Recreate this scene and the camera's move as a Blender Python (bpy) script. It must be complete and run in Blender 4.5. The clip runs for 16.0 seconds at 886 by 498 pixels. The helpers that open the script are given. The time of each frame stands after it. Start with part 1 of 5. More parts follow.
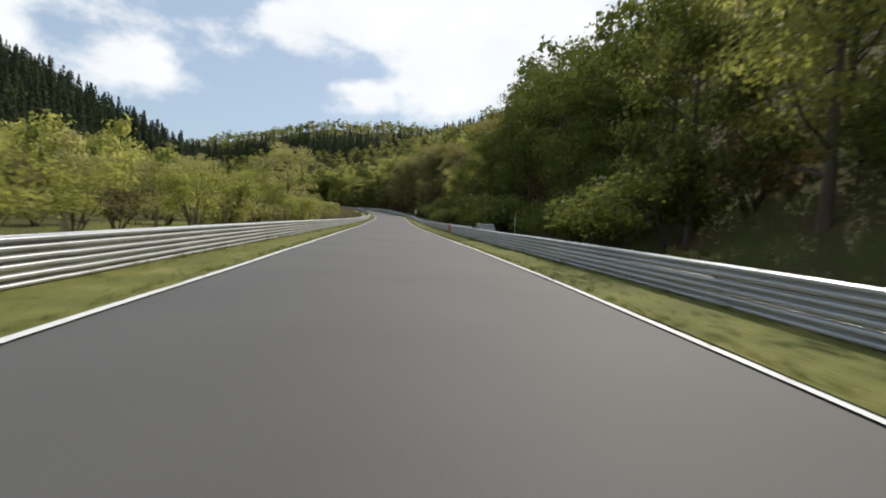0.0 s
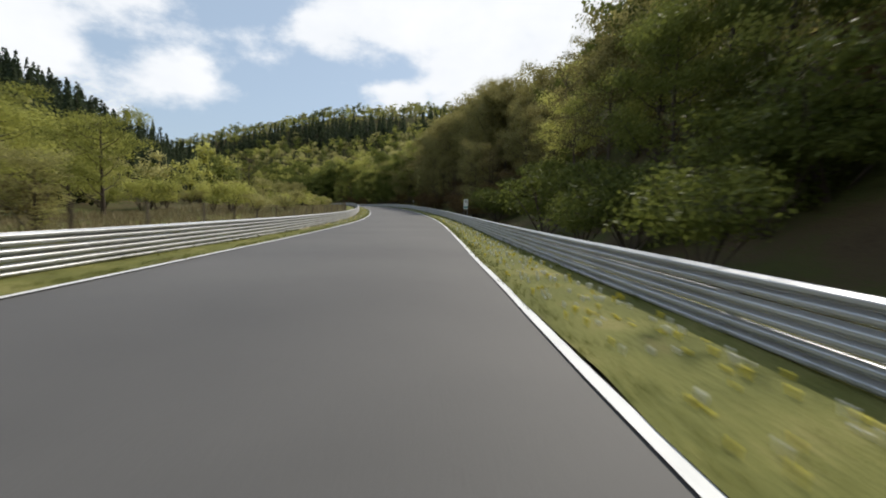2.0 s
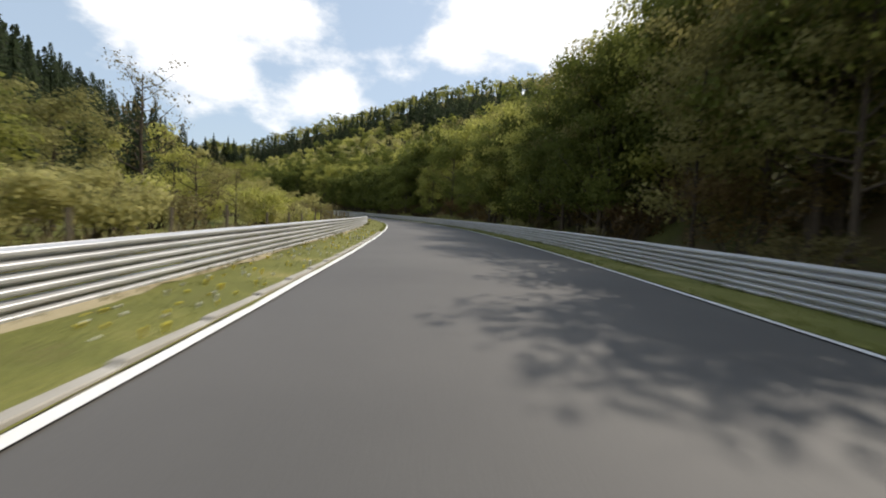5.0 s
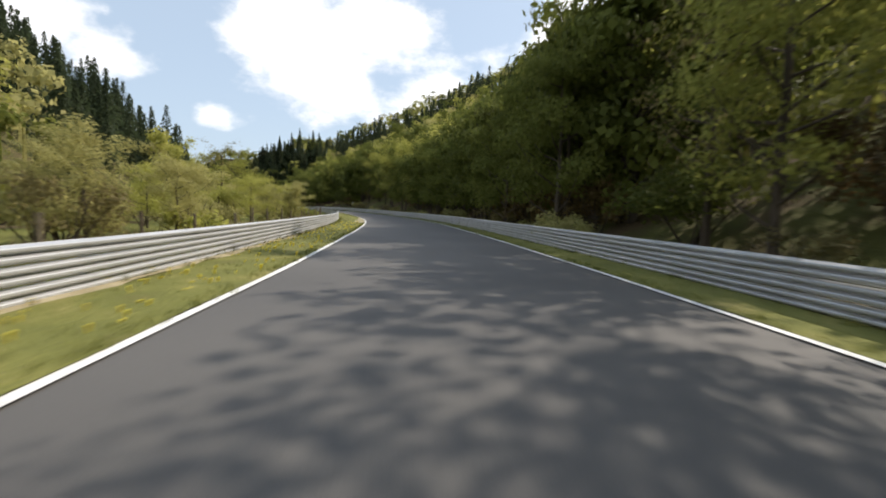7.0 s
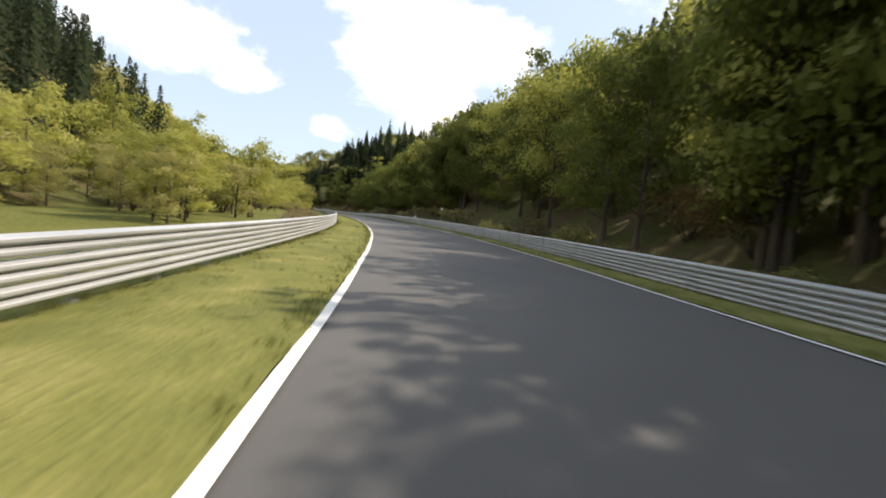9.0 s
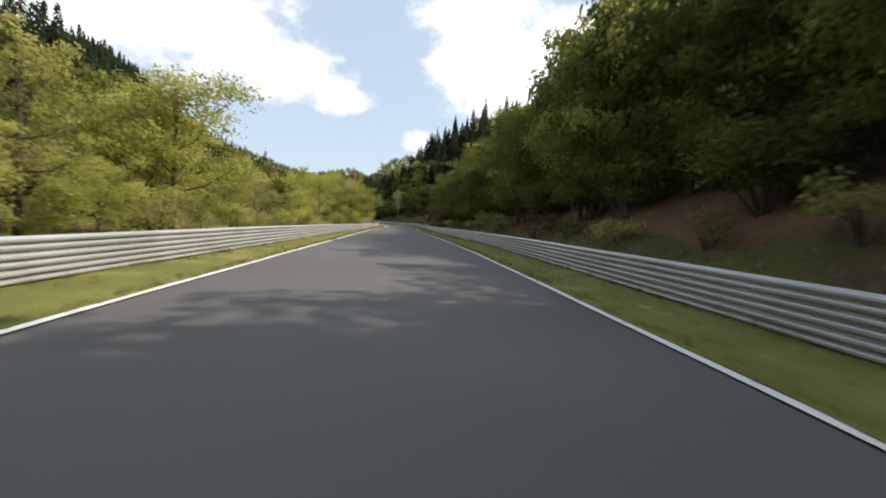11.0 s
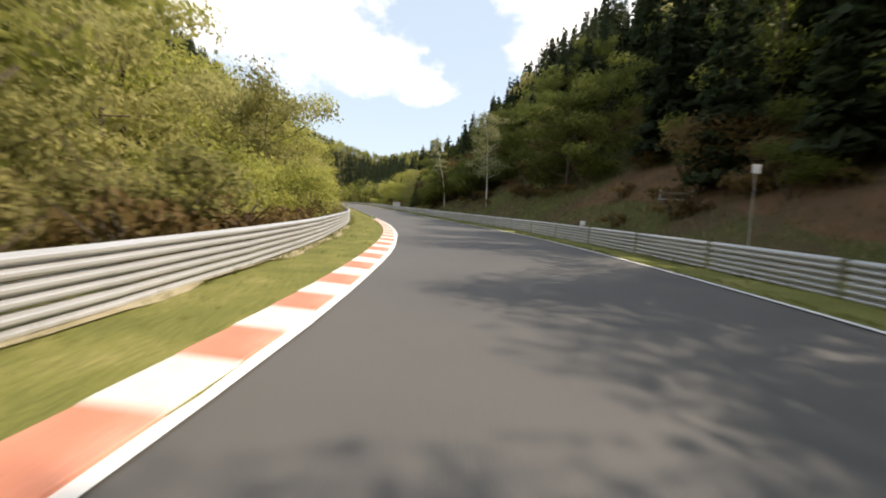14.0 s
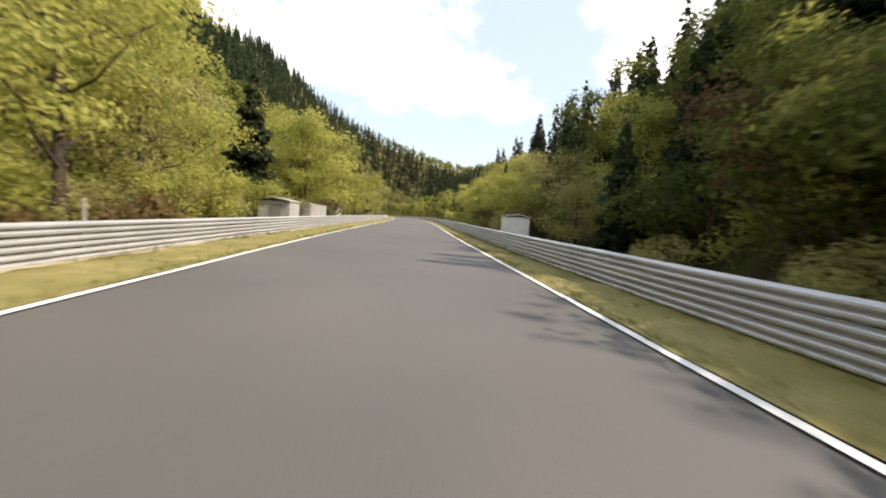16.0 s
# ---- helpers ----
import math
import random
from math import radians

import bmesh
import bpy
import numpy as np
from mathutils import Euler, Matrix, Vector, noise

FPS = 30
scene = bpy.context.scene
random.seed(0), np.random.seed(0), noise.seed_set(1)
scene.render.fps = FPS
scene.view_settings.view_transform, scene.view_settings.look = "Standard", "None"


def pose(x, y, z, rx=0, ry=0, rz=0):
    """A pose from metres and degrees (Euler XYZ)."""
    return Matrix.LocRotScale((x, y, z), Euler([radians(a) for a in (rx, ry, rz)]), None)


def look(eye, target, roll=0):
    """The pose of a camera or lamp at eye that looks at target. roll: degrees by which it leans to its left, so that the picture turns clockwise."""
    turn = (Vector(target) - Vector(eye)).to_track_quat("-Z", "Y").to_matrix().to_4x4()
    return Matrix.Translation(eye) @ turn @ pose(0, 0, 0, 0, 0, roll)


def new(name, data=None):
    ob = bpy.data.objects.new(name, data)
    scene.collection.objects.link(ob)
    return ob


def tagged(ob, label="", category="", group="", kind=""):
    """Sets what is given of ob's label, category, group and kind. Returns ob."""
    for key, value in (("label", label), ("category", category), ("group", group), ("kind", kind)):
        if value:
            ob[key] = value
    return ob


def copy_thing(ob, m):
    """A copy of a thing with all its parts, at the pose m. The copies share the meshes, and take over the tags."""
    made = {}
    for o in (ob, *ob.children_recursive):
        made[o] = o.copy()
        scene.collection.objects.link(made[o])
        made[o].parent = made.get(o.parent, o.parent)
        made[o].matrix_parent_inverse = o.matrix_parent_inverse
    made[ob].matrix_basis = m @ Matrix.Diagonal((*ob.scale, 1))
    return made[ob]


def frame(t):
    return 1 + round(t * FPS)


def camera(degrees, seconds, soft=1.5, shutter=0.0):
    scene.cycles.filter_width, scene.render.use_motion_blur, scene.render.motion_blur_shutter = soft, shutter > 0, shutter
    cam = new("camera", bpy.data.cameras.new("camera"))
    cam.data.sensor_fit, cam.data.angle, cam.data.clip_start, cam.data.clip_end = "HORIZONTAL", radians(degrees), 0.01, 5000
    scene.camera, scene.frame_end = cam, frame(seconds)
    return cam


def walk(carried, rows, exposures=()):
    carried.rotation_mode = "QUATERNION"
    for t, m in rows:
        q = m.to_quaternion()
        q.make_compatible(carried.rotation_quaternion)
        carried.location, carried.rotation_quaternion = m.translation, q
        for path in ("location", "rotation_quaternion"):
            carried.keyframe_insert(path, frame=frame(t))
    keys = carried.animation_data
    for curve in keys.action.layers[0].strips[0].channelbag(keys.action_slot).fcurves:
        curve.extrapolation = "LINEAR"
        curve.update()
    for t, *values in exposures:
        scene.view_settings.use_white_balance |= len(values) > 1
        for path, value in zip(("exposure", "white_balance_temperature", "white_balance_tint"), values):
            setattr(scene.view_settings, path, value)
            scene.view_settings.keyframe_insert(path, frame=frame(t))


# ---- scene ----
# ---- camera ----
cam = camera(87.0, 16.0, soft=1.9, shutter=0.15)


def heading_pose(x, y, z, yaw, pitch, roll):
    """Camera pose from compass turn (left positive), pitch and lean in degrees."""
    a, b = radians(yaw), radians(pitch)
    way = Vector((-math.sin(a) * math.cos(b), math.cos(a) * math.cos(b), math.sin(b)))
    return look((x, y, z), Vector((x, y, z)) + way * 10, roll)


PATH = [
    (0.0, -0.02, 0.00, 1.380, -4.42, -3.62, 2.97),
    (0.5, 0.59, 18.55, 1.462, -2.77, -4.34, 0.91),
    (1.0, 0.39, 37.10, 1.464, -1.63, -4.32, 2.60),
    (1.5, 0.01, 55.64, 1.474, -0.95, -4.40, 2.15),
    (2.0, -0.66, 74.18, 1.609, -0.21, -3.98, 1.48),
    (2.5, -1.69, 92.72, 1.892, 1.62, -3.01, 1.40),
    (3.0, -3.64, 111.27, 2.287, 3.80, -2.66, 2.09),
    (3.5, -6.38, 129.71, 2.841, 6.67, -2.12, 3.96),
    (4.0, -9.66, 147.99, 3.561, 8.73, -2.15, 3.66),
    (4.5, -13.33, 166.21, 4.265, 12.14, -2.47, 3.64),
    (5.0, -18.24, 184.17, 4.849, 14.57, -3.39, 3.00),
    (5.2, -20.51, 191.26, 5.017, 15.67, -3.58, 3.75),
    (5.5, -24.02, 201.87, 5.203, 16.96, -3.79, 4.33),
    (6.0, -30.11, 219.49, 5.444, 18.27, -3.98, 3.91),
    (6.5, -36.99, 236.78, 5.645, 22.01, -4.03, 2.68),
    (7.0, -45.43, 253.42, 5.880, 27.70, -3.96, 1.71),
    (7.3, -51.20, 263.07, 6.032, 30.96, -3.94, 1.70),
    (7.5, -55.22, 269.41, 6.131, 32.96, -3.91, 1.95),
    (8.0, -66.51, 284.44, 6.384, 35.26, -3.73, 2.73),
    (8.2, -71.31, 290.19, 6.495, 35.29, -3.74, 3.79),
    (8.5, -78.71, 298.58, 6.676, 36.97, -3.57, 4.89),
    (9.0, -91.60, 312.14, 7.003, 38.86, -2.93, 5.40),
    (9.5, -104.74, 325.64, 7.345, 40.47, -2.21, 4.84),
    (10.0, -118.40, 338.58, 7.716, 45.67, -1.92, 3.82),
    (10.3, -127.11, 345.88, 7.950, 48.96, -2.31, 3.26),
    (10.5, -133.07, 350.62, 8.094, 50.32, -2.83, 2.91),
    (11.0, -148.25, 362.21, 8.403, 50.26, -2.75, 2.77),
    (11.5, -163.42, 373.90, 8.617, 51.38, -2.94, 2.35),
    (12.0, -178.97, 385.19, 8.734, 51.74, -3.63, 1.27),
    (12.5, -194.72, 396.14, 8.803, 52.24, -4.30, 1.10),
    (13.0, -210.64, 406.72, 8.878, 53.89, -4.33, 0.31),
    (13.5, -226.93, 416.73, 9.007, 57.05, -3.62, 0.71),
    (14.0, -243.80, 425.88, 9.193, 60.09, -4.53, 2.94),
    (14.2, -250.34, 429.59, 9.281, 62.59, -4.32, 2.86),
    (14.5, -260.38, 434.49, 9.408, 63.86, -3.88, 2.69),
    (15.0, -277.40, 442.57, 9.606, 67.09, -3.35, 2.92),
    (15.5, -295.27, 449.07, 9.875, 70.39, -3.32, 2.67),
    (16.0, -313.41, 454.60, 10.212, 70.22, -3.20, 3.53),
]
walk(cam, [(r[0], heading_pose(*r[1:])) for r in PATH],
     exposures=[(0.0, -0.25, 6500, 10), (2.5, -0.27, 6450, 10), (4.0, -0.29, 6300, 9), (4.5, -0.4, 6300, 9), (5.0, -0.01, 6700, 11), (7.3, 0.25, 6800, 12), (8.0, 0.58, 7200, 14), (10.3, 0.31, 6950, 12), (11.0, 0.27, 6950, 12), (12.5, 0.63, 7150, 14), (13.5, 0.6, 7300, 14), (14.5, 0.45, 7250, 13), (15.5, 0.6, 7300, 15), (16.0, 0.7, 7300, 15)])

# ---- world, sun ----
SUN_AZ, SUN_EL = radians(31.0), radians(46.0)   # east of the road's first heading, above the horizon
world = bpy.data.worlds.new("sky_world")
scene.world = world
world.use_nodes = True
wn, wl = world.node_tree.nodes, world.node_tree.links
for n in list(wn):
    wn.remove(n)


def wnode(kind, **kw):
    n = wn.new(kind)
    for k, v in kw.items():
        n.inputs[k].default_value = v
    return n


def wmath(op, a, b=None, clamp=False):
    n = wn.new("ShaderNodeMath")
    n.operation, n.use_clamp = op, clamp
    for i, v in enumerate((a, b)):
        if v is None:
            continue
        if isinstance(v, (int, float)):
            n.inputs[i].default_value = v
        else:
            wl.new(v, n.inputs[i])
    return n.outputs[0]


sky = wn.new("ShaderNodeTexSky")
sky.sky_type, sky.sun_disc = 'NISHITA', False
sky.sun_elevation, sky.sun_rotation = SUN_EL, SUN_AZ
sky.air_density, sky.dust_density, sky.ozone_density = 1.0, 1.4, 1.0
coord = wn.new("ShaderNodeTexCoord")
squash = wn.new("ShaderNodeMapping")
squash.inputs["Scale"].default_value = (1.0, 1.0, 1.7)
wl.new(coord.outputs["Generated"], squash.inputs["Vector"])
# cloud banks: azimuth, elevation, radius; those from -8 to 22 also paint sun glare
CLOUDS = [(-97, 25, .26), (-86, 21, .24), (-77, 18, .17), (-70, 16, .12), (-63, 14, .10), (-44, 17, .19), (-35, 20, .16), (-31, 13, .13),
          (-47, 26, .16), (-8, 24, .26), (8, 27, .33), (22, 30, .42), (-14, 20, .12), (3, 17, .20), (13, 18, .26), (-5, 14, .09), (-54, 10, .05), (120, 35, .6), (-150, 30, .5)]
field = None
for az, el, rad in CLOUDS:
    a, e = radians(az), radians(el)
    n = wn.new("ShaderNodeVectorMath")
    n.operation = 'DISTANCE'
    wl.new(squash.outputs[0], n.inputs[0])
    n.inputs[1].default_value = (math.sin(a) * math.cos(e), math.cos(a) * math.cos(e), math.sin(e) * 1.7)
    v = wmath('SUBTRACT', 1.0, wmath('DIVIDE', n.outputs["Value"], rad))
    field = v if field is None else wmath('MAXIMUM', field, v)
field = wmath('MAXIMUM', field, -1.0)
puff = wnode("ShaderNodeTexNoise", Scale=5.0, Detail=9.0, Roughness=0.58)
puff2 = wnode("ShaderNodeTexNoise", Scale=2.2, Detail=4.0, Roughness=0.5)
wl.new(squash.outputs[0], puff.inputs["Vector"])
wl.new(squash.outputs[0], puff2.inputs["Vector"])
dens = wmath('ADD', wmath('MULTIPLY', field, 0.8), wmath('MULTIPLY', wmath('SUBTRACT', puff.outputs[0], 0.5), 2.6))
dens = wmath('ADD', dens, wmath('MULTIPLY', wmath('SUBTRACT', puff2.outputs[0], 0.47), 1.2))
ramp = wn.new("ShaderNodeValToRGB")
ramp.color_ramp.interpolation = 'EASE'
ramp.color_ramp.elements[0].position, ramp.color_ramp.elements[1].position = 0.0, 0.55
wl.new(dens, ramp.inputs[0])
wash = wmath('MULTIPLY', ramp.outputs[0], 0.93)
shade = wn.new("ShaderNodeMix")
shade.data_type = 'RGBA'
shade.inputs[6].default_value, shade.inputs[7].default_value = (8.2, 8.7, 9.4, 1), (12.2, 12.1, 11.9, 1)
wl.new(puff.outputs[0], shade.inputs[0])
blend = wn.new("ShaderNodeMix")
blend.data_type = 'RGBA'
wl.new(wash, blend.inputs[0])
haze = wn.new("ShaderNodeMix")
haze.data_type = 'RGBA'
haze.inputs[0].default_value, haze.inputs[7].default_value = 0.55, (5.7, 7.2, 8.9, 1)
wl.new(sky.outputs[0], haze.inputs[6])
wl.new(haze.outputs[2], blend.inputs[6])
wl.new(shade.outputs[2], blend.inputs[7])
back = wn.new("ShaderNodeBackground")
back.inputs["Strength"].default_value = 0.115
wl.new(blend.outputs[2], back.inputs["Color"])
wout = wn.new("ShaderNodeOutputWorld")
wl.new(back.outputs[0], wout.inputs[0])

sun_lamp = bpy.data.lights.new("sun", 'SUN')
sun_lamp.energy, sun_lamp.angle, sun_lamp.color = 4.5, radians(0.55), (1.0, 0.93, 0.82)
sun = new("sun", sun_lamp)
to_sun = Vector((math.sin(SUN_AZ) * math.cos(SUN_EL), math.cos(SUN_AZ) * math.cos(SUN_EL), math.sin(SUN_EL)))
sun.matrix_world = look(to_sun * 200, (0, 0, 0))


# ---- materials ----
def material(name, stops, scale=3.0, fine=40.0, rough=0.8, metal=0.0, bump=0.3, bump_dist=0.02, per_object=0.0,
             per_island=0.0, translucent=0.0, spec=0.3, stretch=None, fine_mix=0.35):
    """Two-scale noise over a colour ramp, with relief; stops are (position, r, g, b)."""
    m = bpy.data.materials.new(name)
    m.use_nodes = True
    nt = m.node_tree
    nd, ln = nt.nodes, nt.links
    p = nd["Principled BSDF"]
    tc = nd.new("ShaderNodeTexCoord")
    src = tc.outputs["Object"]
    if stretch:
        mp = nd.new("ShaderNodeMapping")
        mp.inputs["Scale"].default_value = stretch
        ln.new(src, mp.inputs["Vector"])
        src = mp.outputs[0]
    if per_object:
        who, sh = nd.new("ShaderNodeObjectInfo"), nd.new("ShaderNodeVectorMath")
        sh.operation = 'MULTIPLY_ADD'
        sh.inputs[1].default_value = (91.0, 57.0, 33.0)
        ln.new(who.outputs["Random"], sh.inputs[0])
        ln.new(src, sh.inputs[2])
        src = sh.outputs[0]
    big, small = nd.new("ShaderNodeTexNoise"), nd.new("ShaderNodeTexNoise")
    big.inputs["Scale"].default_value, big.inputs["Detail"].default_value = scale, 5.0
    small.inputs["Scale"].default_value, small.inputs["Detail"].default_value = fine, 3.0
    ln.new(src, big.inputs["Vector"])
    ln.new(src, small.inputs["Vector"])
    mix = nd.new("ShaderNodeMix")
    mix.inputs[0].default_value = fine_mix
    ln.new(big.outputs[0], mix.inputs[2])
    ln.new(small.outputs[0], mix.inputs[3])
    value = mix.outputs[0]
    for weight, kind, out in ((per_object, "ShaderNodeObjectInfo", "Random"), (per_island, "ShaderNodeNewGeometry", "Random Per Island")):
        if weight:
            r = nd.new(kind)
            a = nd.new("ShaderNodeMath")
            a.operation = 'MULTIPLY_ADD'
            ln.new(r.outputs[out], a.inputs[0])
            a.inputs[1].default_value = weight
            ln.new(value, a.inputs[2])
            b = nd.new("ShaderNodeMath")
            b.operation = 'SUBTRACT'
            ln.new(a.outputs[0], b.inputs[0])
            b.inputs[1].default_value = weight * 0.5
            value = b.outputs[0]
    cr = nd.new("ShaderNodeValToRGB")
    el = cr.color_ramp.elements
    el[0].position, el[0].color = stops[0][0], (*stops[0][1:], 1)
    el[1].position, el[1].color = stops[-1][0], (*stops[-1][1:], 1)
    for s in stops[1:-1]:
        e = el.new(s[0])
        e.color = (*s[1:], 1)
    ln.new(value, cr.inputs[0])
    ln.new(cr.outputs[0], p.inputs["Base Color"])
    p.inputs["Roughness"].default_value, p.inputs["Metallic"].default_value = rough, metal
    p.inputs["Specular IOR Level"].default_value = spec
    if bump:
        bp = nd.new("ShaderNodeBump")
        bp.inputs["Strength"].default_value, bp.inputs["Distance"].default_value = bump, bump_dist
        ln.new(small.outputs[0], bp.inputs["Height"])
        ln.new(bp.outputs[0], p.inputs["Normal"])
    if translucent:
        tr = nd.new("ShaderNodeBsdfTranslucent")
        ln.new(cr.outputs[0], tr.inputs["Color"])
        mx = nd.new("ShaderNodeMixShader")
        mx.inputs[0].default_value = translucent
        ln.new(p.outputs[0], mx.inputs[1])
        ln.new(tr.outputs[0], mx.inputs[2])
        ln.new(mx.outputs[0], nd["Material Output"].inputs["Surface"])
    return m


def leafy(name, dark, mid, light, rough=0.6, through_light=0.56):
    return material(name, [(0.2, *dark), (0.5, *mid), (0.8, *light)], scale=0.35, fine=6.0, rough=rough, bump=0, per_object=0.35,
                    per_island=0.2, translucent=through_light, spec=0.15)


ASPHALT = material("asphalt", [(0.3, .069, .066, .064), (0.5, .091, .087, .083), (0.72, .116, .11, .103)], scale=0.22, fine=55, rough=0.72,
                   bump=0.5, bump_dist=0.006, stretch=(1, 1, 1), fine_mix=0.4, spec=0.4)
PAINT = material("road_paint", [(0.28, .40, .39, .37), (0.40, .70, .70, .68), (0.8, .80, .80, .78)], scale=1.2, fine=60, rough=0.6, bump=0.3, bump_dist=0.003)
VERGE = material("verge_grass", [(0.30, .155, .13, .052), (0.42, .126, .134, .037), (0.55, .168, .168, .047), (0.68, .27, .238, .092)], scale=0.9, fine=14,
                 rough=0.9, bump=0.9, bump_dist=0.06, spec=0.15)
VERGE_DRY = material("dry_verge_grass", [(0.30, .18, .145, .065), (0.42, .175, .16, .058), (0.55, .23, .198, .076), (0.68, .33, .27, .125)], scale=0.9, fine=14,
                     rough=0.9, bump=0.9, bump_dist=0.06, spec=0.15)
MEADOW = material("meadow", [(0.3, .10, .085, .035), (0.45, .10, .11, .03), (0.6, .15, .15, .045), (0.75, .23, .19, .08)], scale=0.08, fine=5,
                  rough=0.95, bump=0.8, bump_dist=0.15, spec=0.1)
BANK = material("bank_soil", [(0.28, .06, .043, .026), (0.42, .095, .07, .04), (0.52, .075, .08, .027), (0.66, .105, .11, .034), (0.78, .17, .14, .06)], scale=0.25, fine=9,
                rough=0.95, bump=0.9, bump_dist=0.12, spec=0.1)
LITTER = material("leaf_litter", [(0.28, .062, .05, .028), (0.42, .10, .068, .038), (0.55, .135, .078, .045), (0.7, .16, .105, .06)], scale=0.5, fine=11,
                  rough=0.95, bump=0.9, bump_dist=0.08, spec=0.1)
STEEL = material("galvanised_steel", [(0.3, .41, .415, .425), (0.5, .49, .497, .51), (0.75, .56, .567, .58)], scale=0.7, fine=30, rough=0.4, metal=0.45,
                 bump=0.1, bump_dist=0.003, per_object=0.15, spec=0.4)
ORANGE = material("orange_wrap", [(0.3, .34, .085, .035), (0.55, .46, .115, .045), (0.75, .55, .24, .15)], scale=5, fine=40, rough=0.55, bump=0.1)
POSTWOOD = material("fence_wood", [(0.3, .10, .075, .05), (0.7, .22, .18, .13)], scale=4, fine=30, rough=0.85, bump=0.5, stretch=(1, 1, .2), per_object=0.3)
POSTPALE = material("concrete_post", [(0.3, .27, .26, .24), (0.7, .4, .39, .36)], scale=3, fine=30, rough=0.85, bump=0.3)
BARK = material("bark", [(0.3, .045, .034, .025), (0.5, .085, .066, .048), (0.75, .14, .115, .09)], scale=2, fine=14, rough=0.92, bump=0.9, bump_dist=0.03,
                stretch=(1, 1, .25), per_object=0.2)
BIRCH = material("birch_bark", [(0.36, .08, .07, .06), (0.44, .55, .52, .48), (0.8, .68, .66, .62)], scale=2.5, fine=9, rough=0.7, bump=0.4, stretch=(.6, .6, 2.5))
LEAF_SPRING = leafy("spring_leaves", (.2, .21, .05), (.375, .38, .096), (.52, .505, .152), through_light=0.6)
LEAF_OLIVE = leafy("olive_leaves", (.195, .186, .07), (.37, .348, .132), (.505, .468, .195), through_light=0.6)
LEAF_DEEP = leafy("deep_leaves", (.074, .088, .021), (.14, .162, .036), (.21, .23, .055), through_light=0.52)
LEAF_BIRCH = leafy("birch_leaves", (.13, .14, .065), (.23, .24, .12), (.34, .34, .18))
LEAF_SPARSE = leafy("budding_leaves", (.11, .09, .045), (.2, .17, .07), (.29, .25, .11))
LEAF_RUSSET = leafy("russet_leaves", (.15, .135, .05), (.28, .255, .092), (.4, .36, .14), through_light=0.6)
LEAF_BROWN = leafy("bramble_leaves", (.09, .055, .025), (.17, .115, .05), (.24, .18, .07))
NEEDLES = leafy("spruce_needles", (.022, .032, .018), (.042, .058, .028), (.07, .088, .042), rough=0.7)
KERB_RED = material("kerb_red", [(0.3, .44, .17, .11), (0.5, .55, .22, .145), (0.72, .62, .36, .28)], scale=1.6, fine=40, rough=0.65, bump=0.3, bump_dist=0.004)
KERB_WHITE = material("kerb_white", [(0.3, .46, .43, .39), (0.5, .66, .63, .59), (0.8, .74, .72, .69)], scale=1.6, fine=40, rough=0.65, bump=0.3, bump_dist=0.004)
CONCRETE = material("concrete", [(0.3, .26, .24, .2), (0.55, .38, .36, .32), (0.8, .5, .48, .43)], scale=2.2, fine=40, rough=0.85, bump=0.4, bump_dist=0.006)
PAVER = material("lattice_paver", [(0.3, .32, .275, .17), (0.7, .5, .44, .3)], scale=2, fine=40, rough=0.9, bump=0.4, per_object=0.3)
SAND = material("sandy_soil", [(0.3, .22, .18, .11), (0.5, .36, .31, .2), (0.75, .46, .41, .29)], scale=1.5, fine=25, rough=0.95, bump=0.8, bump_dist=0.03, spec=0.1)
WHITE = material("white_enamel", [(0.3, .68, .68, .68), (0.7, .8, .8, .8)], scale=2, fine=30, rough=0.4, bump=0.05)
BLACK = material("black_paint", [(0.3, .015, .015, .015), (0.7, .03, .03, .03)], scale=3, fine=30, rough=0.5, bump=0.05)
BLUEGREY = material("blue_grey_band", [(0.3, .10, .26, .25), (0.7, .15, .33, .31)], scale=3, fine=30, rough=0.5, bump=0.05)
RED = material("red_paint", [(0.3, .4, .03, .02), (0.7, .52, .05, .03)], scale=3, fine=30, rough=0.5, bump=0.05)
HUTGREY = material("hut_boards", [(0.3, .28, .275, .26), (0.7, .42, .41, .39)], scale=1.5, fine=18, rough=0.8, bump=0.4, per_object=0.25, stretch=(1, 1, .2))
HUTROOF = material("hut_roof", [(0.3, .3, .3, .29), (0.7, .5, .49, .47)], scale=2, fine=25, rough=0.6, bump=0.3)
DARKWALL = material("dark_wall", [(0.3, .16, .155, .145), (0.7, .24, .235, .22)], scale=1.5, fine=20, rough=0.8, bump=0.3)
CARPAINT = material("silver_paint", [(0.3, .66, .67, .68), (0.7, .74, .75, .76)], scale=1, fine=60, rough=0.3, metal=0.1, bump=0, spec=0.6)
# pale base colour stands in for sky reflected in the car's windows
GLASSPALE = material("car_glass", [(0.3, .26, .27, .28), (0.7, .34, .35, .36)], scale=1, fine=20, rough=0.12, bump=0, spec=0.8)
RUBBER = material("rubber", [(0.3, .02, .02, .02), (0.7, .035, .035, .035)], scale=6, fine=50, rough=0.85, bump=0.2)
FLOWER = material("dandelion", [(0.3, .62, .50, .03), (0.7, .8, .68, .06)], scale=3, fine=20, rough=0.7, bump=0, per_island=0.3)
PALEFLOWER = material("pale_flower", [(0.3, .65, .65, .55), (0.7, .8, .8, .72)], scale=3, fine=20, rough=0.7, bump=0)
STRAW = material("dry_grass", [(0.3, .15, .12, .06), (0.7, .32, .27, .15)], scale=1, fine=20, rough=0.9, bump=0, per_island=0.4, translucent=0.25)
BLADE = material("grass_blades", [(0.25, .09, .105, .02), (0.75, .2, .205, .05)], scale=1, fine=20, rough=0.8, bump=0, per_island=0.5, translucent=0.3)
